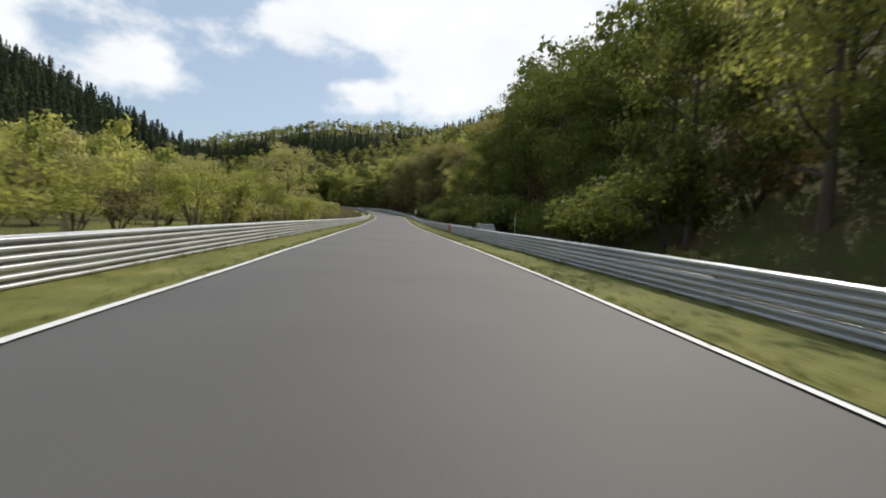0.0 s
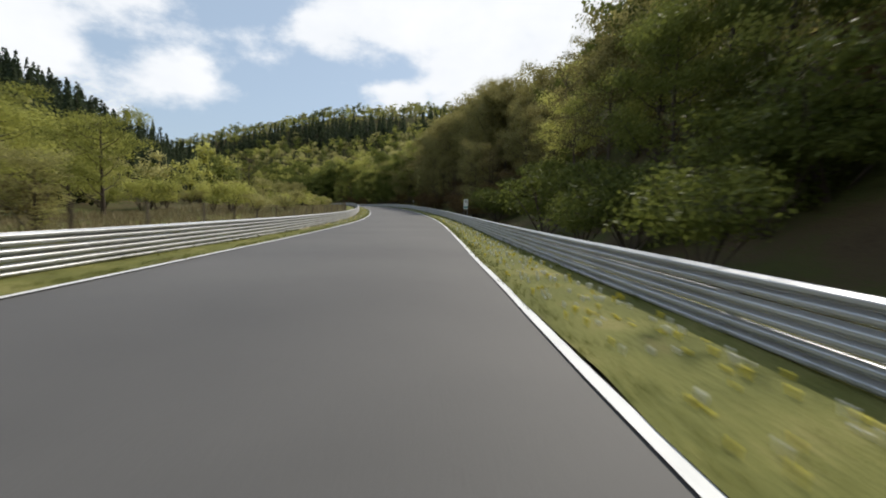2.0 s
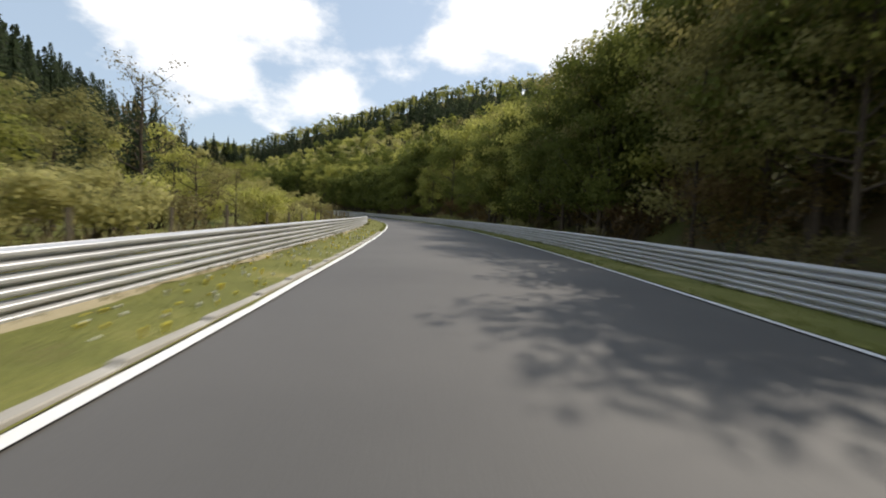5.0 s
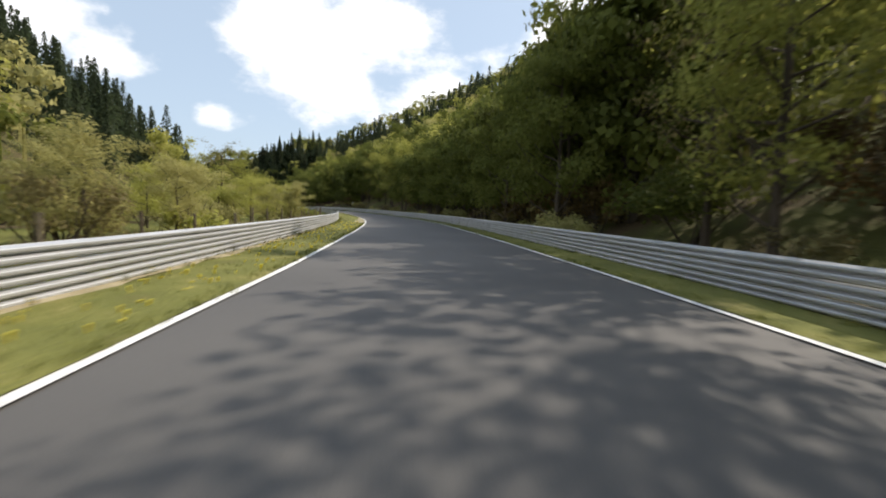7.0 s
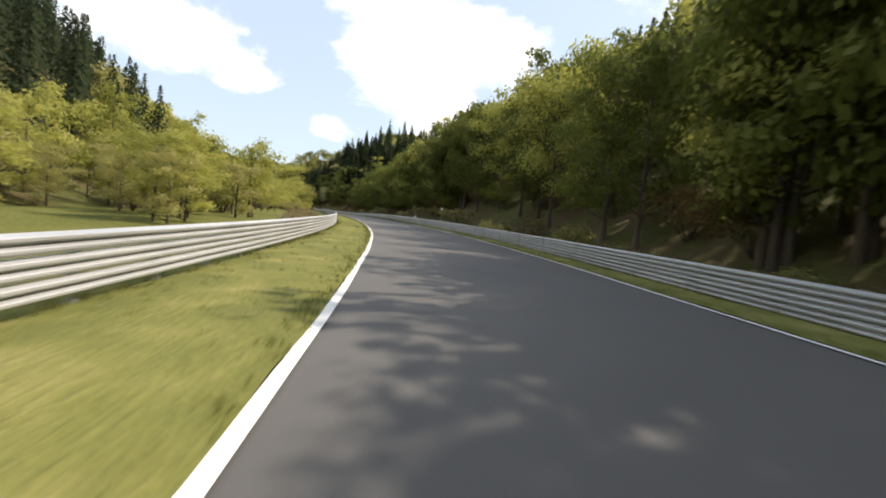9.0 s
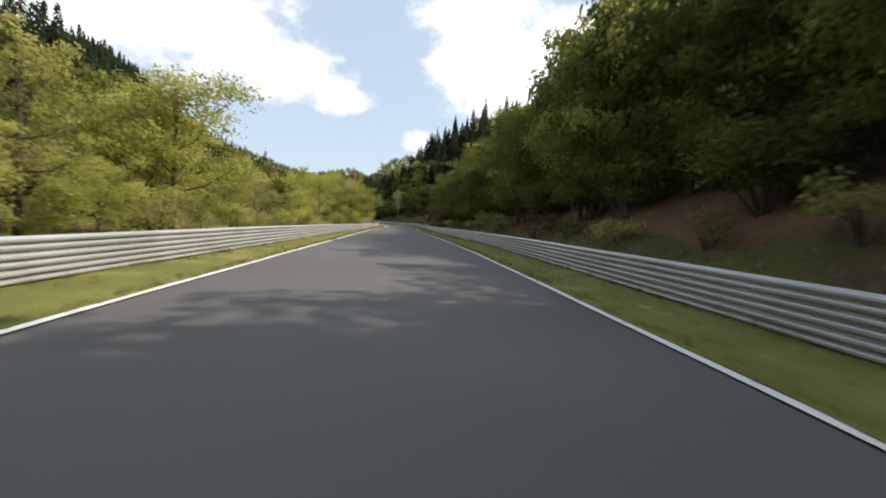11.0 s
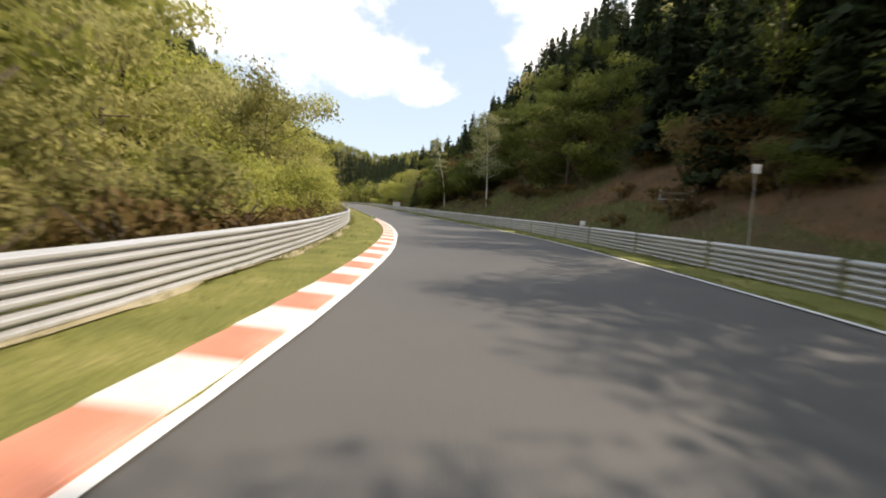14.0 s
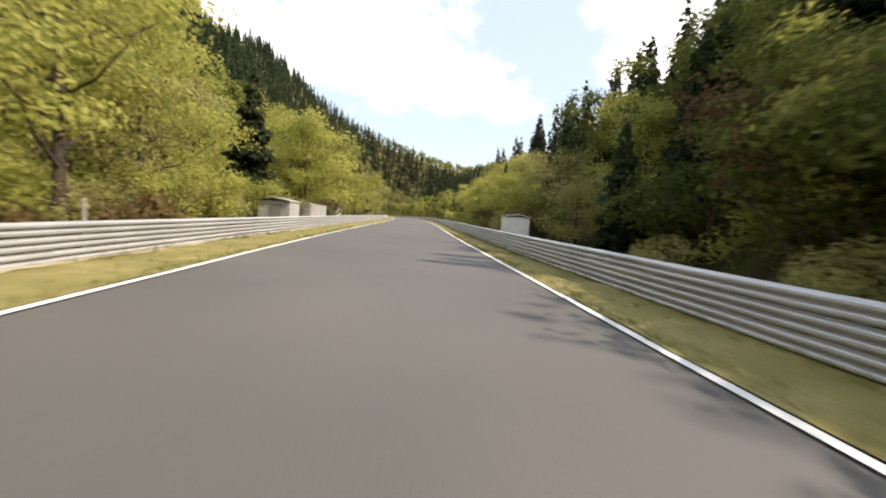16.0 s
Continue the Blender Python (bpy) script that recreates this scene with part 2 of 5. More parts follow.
WIRE = material("wire", [(0.3, .3, .3, .3), (0.7, .42, .42, .42)], scale=3, fine=30, rough=0.5, metal=0.5, bump=0)

# ---- the line of the road ----
CURVE = [0.6185, 0.3385, 0.0584, -0.0086, -0.0144, -0.0027, -0.0584, -0.0297, 0.0924, 0.3, 0.4192, 0.2988, 0.2587, 0.2248, 0.2583, 0.242, 0.1764, 0.3736, 0.5452, 0.5014, 0.2643, 0.0666, 0.2672, 0.6189, 0.3725, 0.1336, 0.2898, 0.5386, 0.4542, 0.0552, -0.1043, 0.0165, 0.1249, 0.0205, -0.0263, -0.0654, -0.1747, -0.2055, 0.4286, 0.9508, 0.8382, 0.4753, -0.0094, 0.0192, 0.0851, -0.0812, -0.0888, -0.0326, 0.0297, 0.0711, 0.091, 0.0961, 0.0917, 0.082, 0.0698, 0.0569]   # turn per hundred metres, every 14 m
GRADE = [1.2923, 0.0052, 0.0097, 1.411, 2.3537, 4.0349, 3.6177, 1.5625, 1.001, 1.3506, 1.3112, 1.7059, 1.815, 2.0897, 1.4811, 0.5956, 0.2483, 0.6899, 1.17, 0.9919, 1.8397, 1.583, 1.428, 1.3363, 1.2546, 1.2011, 1.1747]   # rise in percent, every 30 m
LEFT_GAP = [1.83, 1.76, 1.52, 1.15, 1.65, 1.7, 1.97, 2.04, 2.13, 2.86, 3.03, 2.45, 2.21, 1.62, 1.09, 1.72, 2.78, 2.3, 2.12, 2.08, 2.04, 2.02, 2.01]   # white line to guardrail, every 35 m
RIGHT_GAP = [2.29, 1.89, 2.28, 1.94, 1.89, 1.63, 1.5, 1.51, 1.48, 1.4, 1.54, 1.7, 2.0, 2.24, 2.22, 1.8, 1.38, 1.97, 1.49, 1.53, 1.57, 1.59, 1.6]
HALF = 3.62
S0, S1 = -60.0, 1150.0
SS = np.arange(S0, S1 + 0.5, 1.0)


def knots(step, n):
    return -10.0 + step * np.arange(n)


def tail(values, end):
    """Carry a plan row on to its end value past the last knot."""
    return np.array(list(values) + [end])


_k = np.interp(SS, np.append(knots(14, len(CURVE)), 860.0), tail(CURVE, 0.03)) * 0.01
_k[SS < -10] = 0.0
TH = np.cumsum(_k)
TH -= np.interp(0, SS, TH)
RX, RY = np.cumsum(-np.sin(TH)), np.cumsum(np.cos(TH))
RZ = np.cumsum(np.interp(SS, np.append(knots(30, len(GRADE)), 900.0), tail(GRADE, 0.8)) * 0.01)
for _a in (RX, RY, RZ):
    _a -= np.interp(0, SS, _a)


def along(s):
    """Heading, x, y, z of the road's middle at the distance s."""
    return np.interp(s, SS, TH), np.interp(s, SS, RX), np.interp(s, SS, RY), np.interp(s, SS, RZ)


def left_rail(s):
    return -(HALF + np.interp(s, knots(35, len(LEFT_GAP)), LEFT_GAP))


def right_rail(s):
    return HALF + np.interp(s, knots(35, len(RIGHT_GAP)), RIGHT_GAP)


def bend(s, d):
    """World x, y of points d metres to the right of the road's middle."""
    th, x, y, _ = along(s)
    return x + np.cos(th) * d, y + np.sin(th) * d


def nearest(x, y):
    """s and d of world points, by the road's nearest place."""
    x, y = np.atleast_1d(np.asarray(x, float)), np.atleast_1d(np.asarray(y, float))
    idx = np.empty(len(x), int)
    cx, cy = RX[::3], RY[::3]
    for a in range(0, len(x), 4000):
        dd = (x[a:a + 4000, None] - cx) ** 2 + (y[a:a + 4000, None] - cy) ** 2
        idx[a:a + 4000] = dd.argmin(1) * 3
    ex, ey = x - RX[idx], y - RY[idx]
    th = TH[idx]
    lat = ex * np.cos(th) + ey * np.sin(th)
    lon = -ex * np.sin(th) + ey * np.cos(th)
    s = SS[idx] + np.clip(lon, -2, 2)
    far = np.hypot(ex, ey)
    d = np.where(lat < 0, -far, far)
    return s, d


def wave(x, y, size, seed):
    a = seed * 1.7
    return (np.sin(x / size + a) * np.cos(y / size * 1.13 + a * 2.1) + 0.6 * np.sin(x / size * 1.9 - y / size * 1.3 + a * 3.3)
            + 0.4 * np.cos(x / size * 3.1 + y / size * 2.7 + a)) / 2.0


RIGHT_RIDGE = [(-60, 88), (60, 90), (150, 92), (210, 79), (270, 74), (340, 71), (420, 79), (500, 63), (580, 47), (650, 54), (720, 41), (800, 48), (900, 61), (1020, 35), (1150, 65)]
LEFT_RIDGE = [(-60, 19), (60, 17), (150, 21), (210, 36), (270, 45), (340, 70), (420, 64), (500, 56), (580, 39), (650, 59), (720, 78), (800, 90), (900, 111), (1020, 122), (1150, 167)]
RIGHT_WIDE = [(-60, 129), (60, 126), (150, 120), (210, 123), (270, 157), (340, 145), (420, 127), (500, 106), (580, 57), (650, 55), (720, 81), (800, 105), (900, 59), (1020, 69), (1150, 116)]
LEFT_WIDE = [(-60, 118), (60, 116), (150, 112), (210, 101), (270, 91), (340, 134), (420, 87), (500, 94), (580, 127), (650, 109), (720, 97), (800, 107), (900, 112), (1020, 112), (1150, 100)]
RIGHT_FOOT = [(-60, 13), (150, 12), (300, 10), (380, 9), (470, 8.5), (520, 7), (598, 7), (615, 10), (650, 26), (700, 62), (780, 85), (1150, 60)]
LEFT_FOOT = [(-60, 33), (60, 45), (150, 56), (210, 39), (270, 33), (340, 28), (420, 27), (500, 28), (580, 31), (650, 24), (720, 18), (800, 18), (900, 19), (1020, 19), (1150, 15)]


def row(table, s):
    return np.interp(s, [r[0] for r in table], [r[1] for r in table])


def rise(s, d, x, y):
    """Height of the ground over the road's level."""
    a = np.abs(d)
    # past the road's end the two flanks run into one another round the valley's head
    end = np.clip((s - 1100) / 48, 0, 1)
    lat = ((x - RX[-1]) * math.cos(TH[-1]) + (y - RY[-1]) * math.sin(TH[-1])) / np.maximum(a, 1.0)
    side = np.where(d > 0, 1.0, 0.0) * (1 - end) + np.clip(0.5 + 0.6 * lat, 0, 1) * end
    foot = row(LEFT_FOOT, s) * (1 - side) + row(RIGHT_FOOT, s) * side
    top = row(LEFT_RIDGE, s) * (1 - side) + row(RIGHT_RIDGE, s) * side
    wide = row(LEFT_WIDE, s) * (1 - side) + row(RIGHT_WIDE, s) * side
    u = np.clip((a - foot) / wide, 0, 1.0)
    hill = top * (0.82 * u + 0.18 * np.sin(u * math.pi / 2)) - np.clip(a - foot - wide, 0, 250) * 0.12
    hill = hill - np.where(d > 0, np.interp(s, [400, 460, 520, 600, 625], [0, 1.5, 2.2, 2.2, 0]), 0.0) * np.clip((a - foot) / 12, 0, 1)
    near = np.clip((a - 7.5) / 4, 0, 1)
    dip = -0.35 * np.clip((a - 5.8) / 2, 0, 1) * (1 - u)
    bumps = wave(x, y, 9.0, 1) * 0.25 * near + wave(x, y, 38.0, 2) * (5.0 * u) + wave(x, y, 120.0, 3) * 9.0 * u
    return hill + dip + bumps


def ground_at(s, d):
    """World place on the ground, by distance along and to the right of the road."""
    s, d = np.asarray(s, float), np.asarray(d, float)
    x, y = bend(s, d)
    return x, y, along(s)[3] + rise(s, d, x, y)


def P(s, d, z=0.0):
    """Place over the road's level."""
    th, x, y, h = along(s)
    return Vector((x + math.cos(th) * d, y + math.sin(th) * d, h + z))


def G(s, d, z=0.0):
    """Place over the ground."""
    x, y, h = ground_at(s, d)
    return Vector((float(x), float(y), float(h) + z))


def turn_at(s):
    return float(along(s)[0])


# ---- mesh helpers ----
def mesh_arrays(name, verts, faces, mats, slots=None, smooth=False):
    """Mesh from arrays: verts n x 3, faces m x 3 or m x 4 of indices."""
    me = bpy.data.meshes.new(name)
    verts, faces = np.asarray(verts, np.float32), np.asarray(faces, np.int32)
    m, k = faces.shape
    me.vertices.add(len(verts))
    me.vertices.foreach_set("co", verts.ravel())
    me.loops.add(m * k)
    me.loops.foreach_set("vertex_index", faces.ravel())
    me.polygons.add(m)
    me.polygons.foreach_set("loop_start", np.arange(0, m * k, k, dtype=np.int32))
    me.polygons.foreach_set("loop_total", np.full(m, k, np.int32))
    if slots is not None:
        me.polygons.foreach_set("material_index", np.asarray(slots, np.int32))
    me.polygons.foreach_set("use_smooth", np.full(m, smooth))
    for mt in (mats if isinstance(mats, (list, tuple)) else [mats]):
        me.materials.append(mt)
    me.update(calc_edges=True)
    me.validate()
    return me


def sheet(name, s_list, d_funcs, z_fun, mat, smooth=True):
    """A strip along the road: one row of vertices per s, one column per offset function."""
    vs, n = [], len(d_funcs)
    s = np.asarray(s_list, float)
    cols = []
    for f in d_funcs:
        d = f(s) if callable(f) else np.full(len(s), float(f))
        x, y = bend(s, d)
        cols.append(np.stack([x, y, z_fun(s, d, x, y)], 1))
    v = np.stack(cols, 1).reshape(-1, 3)
    i = np.arange(len(s) - 1)[:, None] * n + np.arange(n - 1)[None]
    q = np.stack([i, i + 1, i + 1 + n, i + n], -1).reshape(-1, 4)
    return new(name, mesh_arrays(name, v, q, mat, smooth=smooth))


def bm_object(name, bm, mat, parent=None, label="", smooth=False):
    me = bpy.data.meshes.new(name)
    bm.normal_update()
    bm.to_mesh(me)
    bm.free()
    me.materials.append(mat)
    if smooth:
        for f in me.polygons:
            f.use_smooth = True
    ob = new(name, me)
    if parent is not None:
        ob.parent = parent
    if label:
        tagged(ob, label)
    return ob


def box_bm(bm, size, m=None, bevel=0.0):
    """A box of that size, its base's middle at the origin of m."""
    m = m or Matrix()
    g = bmesh.ops.create_cube(bm, size=1.0, matrix=m @ Matrix.Translation((0, 0, size[2] / 2)) @ Matrix.Diagonal((*size, 1)))
    if bevel:
        es = list({e for v in g["verts"] for e in v.link_edges})
        bmesh.ops.bevel(bm, geom=es, offset=bevel, segments=1, affect='EDGES', profile=0.5)
    return bm


def part(name, bm, mat, parent, label="", smooth=False):
    return bm_object(name, bm, mat, parent, label, smooth)


def holder(name, place=None, turn=0.0):
    e = new(name)
    e.empty_display_size = 0.3
    if place is not None:
        e.matrix_basis = Matrix.Translation(place) @ Matrix.Rotation(turn, 4, 'Z')
    return e


def tube(points, radii, sides=6):
    """Vertices and quads of a tapered tube through points."""
    vs, fs = [], []
    pts = [Vector(p) for p in points]
    for i, p in enumerate(pts):
        t = (pts[min(i + 1, len(pts) - 1)] - pts[max(i - 1, 0)]).normalized()
        a = t.orthogonal().normalized()
        b = t.cross(a)
        for k in range(sides):
            w = 2 * math.pi * k / sides
            vs.append(p + (a * math.cos(w) + b * math.sin(w)) * radii[i])
    for i in range(len(pts) - 1):
        for k in range(sides):
            k2 = (k + 1) % sides
            fs.append((i * sides + k, i * sides + k2, (i + 1) * sides + k2, (i + 1) * sides + k))
    return np.array([tuple(v) for v in vs]), np.array(fs)


def join_parts(chunks):
    vs, fs, o = [], [], 0
    for v, f in chunks:
        vs.append(v)
        fs.append(f + o)
        o += len(v)
    return np.concatenate(vs), np.concatenate(fs)


def leaf_quads(rng, centres, normals, sizes, droop=0.0, loose=0.5):
    """Small pointed leaf clumps round the given centres."""
    n = len(centres)
    r = rng.normal(size=(n, 3))
    nn = normals + r * loose
    nn /= np.linalg.norm(nn, axis=1)[:, None] + 1e-9
    a = np.cross(nn, rng.normal(size=(n, 3)))
    a /= np.linalg.norm(a, axis=1)[:, None] + 1e-9
    b = np.cross(nn, a)
    a[:, 2] -= droop
    L = sizes[:, None]
    asp = rng.uniform(0.4, 0.85, n)[:, None]
    sk = rng.uniform(-0.25, 0.25, n)[:, None]
    v = np.stack([centres - a * L, centres + b * L * asp + a * L * sk, centres + a * L, centres - b * L * asp - a * L * sk * 0.5], 1).reshape(-1, 3)
    f = np.arange(n * 4).reshape(-1, 4)
    return v, f


def blob_leaves(rng, blobs, count, lo, hi):
    """Leaf clumps on uneven balls (centre, radii)."""
    w = np.array([b[1][0] * b[1][1] for b in blobs])
    pick = rng.choice(len(blobs), count, p=w / w.sum())
    dirs = rng.normal(size=(count, 3))
    dirs /= np.linalg.norm(dirs, axis=1)[:, None]
    dirs[:, 2] = np.where(dirs[:, 2] < -0.45, -dirs[:, 2] * 0.6, dirs[:, 2])
    cen = np.array([b[0] for b in blobs])[pick]
    rad = np.array([b[1] for b in blobs])[pick]
    depth = 1 - 0.7 * rng.random(count)[:, None] ** 1.3
    return leaf_quads(rng, cen + dirs * rad * depth, dirs, rng.uniform(lo, hi, count), loose=0.5)


# ---- ground, road ----
road_s = np.concatenate([np.arange(S0, 760, 2.0), np.arange(760, S1 + 1, 8.0)])
tagged(sheet("road", road_s, [-HALF - .12, -2.4, -1.2, 0, 1.2, 2.4, HALF + .12],
             lambda s, d, x, y: along(s)[3] + 0.03 * (1 - (d / HALF) ** 2) + 0.012 * wave(x, y, 6.0, 4), ASPHALT),
       "worn grey asphalt of a two-lane race track", "road", kind="structure")
for side, nm in ((-1, "edge_line_left"), (1, "edge_line_right")):
    jit = 0.012
    tagged(sheet(nm, np.arange(S0, 900, 2.0), [(lambda s, o=o: side * (HALF + o) + jit * np.sin(s * 0.7)) for o in ((-.045, .085) if side > 0 else (.09, -.045))],
                 lambda s, d, x, y: along(s)[3] + 0.024 + 0.012 * wave(x, y, 6.0, 4), PAINT),
           "worn white edge line painted on asphalt", "road marking", kind="structure")


def strip_z(s, d, x, y):
    out = np.clip((np.abs(d) - HALF - .1) / .45, 0, 1)
    fringe = 0.032 + 0.02 * out + (0.008 + 0.024 * out) * wave(x, y, 1.3, 6)
    return along(s)[3] + rise(s, d, x, y) + fringe - np.where(np.abs(d) > 23.5, 0.8, 0.0)


verge_s = np.concatenate([np.arange(S0, 760, 1.0), np.arange(760, S1 + 1, 6.0)])
for side, nm in ((-1, "left"), (1, "right")):
    inner = [3.71, 3.95, 4.4, 5.0, 5.6, 6.3, 7.0, 7.6]
    outer = [7.6, 8.4, 9.5, 11, 13, 15, 17.5, 20, 22, 24]
    cols = [(lambda s, o=o: side * (o + (0.02 * np.sin(s * 1.3) + 0.015 * np.sin(s * 2.9 + 1) if o < 3.8 else 0))) for o in inner]
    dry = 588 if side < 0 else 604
    tagged(sheet("verge_" + nm, verge_s[verge_s <= dry], cols[::side], strip_z, VERGE), "short spring grass between the edge line and the guardrail", "grass verge", kind="structure")
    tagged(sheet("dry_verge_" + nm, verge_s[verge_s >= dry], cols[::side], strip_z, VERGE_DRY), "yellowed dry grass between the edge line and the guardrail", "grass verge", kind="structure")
    tagged(sheet("roadside_" + nm, verge_s[::2], [side * o for o in outer][::side], strip_z, MEADOW if side < 0 else BANK),
           "rough meadow ground beyond the guardrail" if side < 0 else "brown soil bank with thin grass under the trees", "ground", kind="structure")


def axis(lo, hi, step, reach):
    mid = np.arange(lo, hi + 1, step)
    g = np.cumsum(step * 1.45 ** np.arange(1, 13))
    g = g[g < reach]
    return np.concatenate([lo - g[::-1], mid, hi + g])


gx, gy = axis(-960, 420, 8.0, 3400), axis(-260, 1120, 8.0, 3400)
mx, my = np.meshgrid(gx, gy)
mx, my = mx.ravel(), my.ravel()
ns, nd = nearest(mx, my)
gz = along(ns)[3] + rise(ns, nd, mx, my) - 1.6 * np.clip((23 - np.abs(nd)) / 7, 0, 1)
ii = np.arange(len(gy) - 1)[:, None] * len(gx) + np.arange(len(gx) - 1)[None]
gq = np.stack([ii, ii + 1, ii + 1 + len(gx), ii + len(gx)], -1).reshape(-1, 4)
tagged(new("ground", mesh_arrays("ground", np.stack([mx, my, gz], 1), gq, BANK, smooth=True)),
       "wooded valley floor and hillsides", "ground", kind="structure")


# bare sandy strip at the foot of the valley-side rail
for nm, a, e in (("soil_strip", 100, 300), ("soil_strip_bend", 470, 640)):
    tagged(sheet(nm, np.arange(a, e, 1.0), [(lambda s, o=o, w=w: left_rail(s) + o + w * (np.sin(s * .9) * .12 + np.sin(s * 2.3 + 1) * .1 + .12 * np.sin(s * .21))) for o, w in ((-.25, 0), (.06, .3), (.27, .8))],
                 lambda s, d, x, y: strip_z(s, d, x, y) + 0.02 - 0.03 * (d > left_rail(s) + .25), SAND),
           "bare sandy soil at the foot of the guardrail", "soil", kind="structure")


# reddish leaf litter on the open bank above the bend, its edges running out into the soil
def litter_edge(s):
    return 10.1 + 1.5 * np.clip((505 - s) / 15, 0, 1) + np.sin(s * .23) * .7 + np.sin(s * .61 + 2) * .35


def litter_z(s, d, x, y):
    run_out = np.clip((litter_edge(s) + .1 - d) / .5, 0, 1) + np.clip((d - 15.2) / 1.2, 0, 1) + np.clip((412 - s) / 6, 0, 1) + np.clip((s - 560) / 4, 0, 1)
    return strip_z(s, d, x, y) + 0.05 - 0.3 * np.clip(run_out, 0, 1)


tagged(sheet("leaf_litter", np.arange(402, 566, 1.0), [lambda s: litter_edge(s) - .6, litter_edge, lambda s: litter_edge(s) + .7, 13, 13.6, 14.2, 15, 16.5], litter_z, LITTER),
       "reddish brown leaf litter on the bank under the trees", "soil", kind="structure")


# ---- guardrails ----
BEAM = [(0.0, 0.0), (.004, .006), (.074, .034), (.083, .046), (.083, .076), (.074, .088), (.004, .116), (.004, .130), (.074, .158), (.083, .170), (.083, .200), (.074, .212), (.004, .240), (0.0, .246)]


def beam_mesh(mat, length=4.04):
    """One W-beam, its length on x, its face towards -y."""
    n = len(BEAM)
    loop = [(-u, z) for u, z in BEAM] + [(-u + .006, z) for u, z in reversed(BEAM)]
    k = len(loop)
    v = [(x, y, z) for x in (0.0, length) for y, z in loop]
    f = [(i, (i + 1) % k, k + (i + 1) % k, k + i) for i in range(k)]
    o, q = 0, k
    f += [(o + i, o + i + 1, o + k - 2 - i, o + k - 1 - i) for i in range(n - 1)]
    f += [(q + i + 1, q + i, q + k - 1 - i, q + k - 2 - i) for i in range(n - 1)]
    return mesh_arrays("beam", v, f, mat)


def post_mesh(height=0.86, back=0.03):
    """A C-shaped steel post behind the beams."""
    bm = bmesh.new()
    box_bm(bm, (0.012, 0.10, height), Matrix.Translation((0, back + .05, -0.1)))
    box_bm(bm, (0.05, 0.012, height), Matrix.Translation((.028, back + .006, -0.1)))
    box_bm(bm, (0.05, 0.012, height), Matrix.Translation((.028, back + .094, -0.1)))
    for k in range(3):
        box_bm(bm, (0.08, 0.026, 0.07), Matrix.Translation((0, 0.018, 0.12 + .262 * k)))
    me = bpy.data.meshes.new("post")
    bm.to_mesh(me)
    bm.free()
    me.materials.append(STEEL)
    return me


BEAM_ME, BEAM_SHORT, BEAM_ORANGE, POST_ME = beam_mesh(STEEL), beam_mesh(STEEL, 2.02), beam_mesh(ORANGE, 2.25), post_mesh()
rail_rng = random.Random(5)


def rail_panel(holder_ob, base, a, b, me, posts=True, lift=0.0):
    """Three stacked beams from a to b, their faces to the right of that way, with posts every two metres."""
    v = b - a
    yaw = math.atan2(v.y, v.x)
    m = Matrix.Translation(a - base) @ Matrix.Rotation(yaw, 4, 'Z') @ Matrix.Rotation(-math.atan2(v.z, v.xy.length), 4, 'Y')
    for k in range(3):
        ob = new("beam", me)
        ob.parent = holder_ob
        ob.matrix_basis = m @ Matrix.Translation((0, rail_rng.uniform(-.006, .006), 0.035 + lift + .262 * k + rail_rng.uniform(-.004, .004)))
    if posts:
        for x in (0.15, 2.15):
            if x < v.length:
                ob = new("post", POST_ME)
                ob.parent = holder_ob
                ob.matrix_basis = m @ Matrix.Translation((x, 0.0, lift))


def guardrail(side, s_from, s_to, offset, label):
    """A run of guardrail; offset gives its distance from the road's middle."""
    a0 = P(s_from, offset(s_from))
    h = holder("guardrail", a0)
    tagged(h, label, "guardrail", "guardrails along the track")
    s = s_from
    while s < s_to - 0.5:
        e = min(s + 4.0, s_to)
        a, b = P(s, float(offset(s))), P(e, float(offset(e)))
        me = BEAM_ME if e - s > 3 else BEAM_SHORT
        if side < 0:
            rail_panel(h, a0, a, b, me)
        else:
            rail_panel(h, a0, b, a, me)
        s = e
    return h


SUNLIT = "galvanised three-beam steel guardrail on the valley side"
SHADED = "galvanised three-beam steel guardrail below the wooded bank"
s = -20.0
while s < 760:
    guardrail(-1, s, s + 80, left_rail, SUNLIT)
    s += 80
guardrail(1, -24.0, 44.0, right_rail, SHADED)
end_h = holder("guardrail_end", P(44.0, right_rail(44.0)))
tagged(end_h, "orange-wrapped end panel of a steel guardrail", "guardrail")
rail_panel(end_h, P(44.0, right_rail(44.0)), P(46.2, right_rail(46.2)), P(44.0, right_rail(44.0)), BEAM_ORANGE)
s = 39.6


def right_rail_beyond(s):
    return right_rail(s) + 1.25 * np.clip((76 - s) / 36, 0, 1)


while s < 760:
    guardrail(1, s, s + 80, right_rail_beyond, SHADED)
    s += 80


# ---- kerb, gutter, pavers ----
def piece_mesh(name, size, mat, bevel=0.01, slope=0.0):
    bm = bmesh.new()
    box_bm(bm, size, bevel=bevel)
    for v in bm.verts:
        if v.co.z > size[2] * 0.5:
            v.co.z += slope * v.co.y
    me = bpy.data.meshes.new(name)
    bm.to_mesh(me)
    bm.free()
    me.materials.append(mat)
    return me


def lay(name, me_list, s_from, s_to, step, d, z, h):
    base = h.matrix_basis.translation
    i, s = 0, s_from
    while s < s_to:
        ob = new(name, me_list[i % len(me_list)])
        ob.parent = h
        ob.matrix_basis = Matrix.Translation(P(s + step / 2, d, z) - base) @ Matrix.Rotation(turn_at(s + step / 2) + math.pi / 2, 4, 'Z')
        i, s = i + 1, s + step


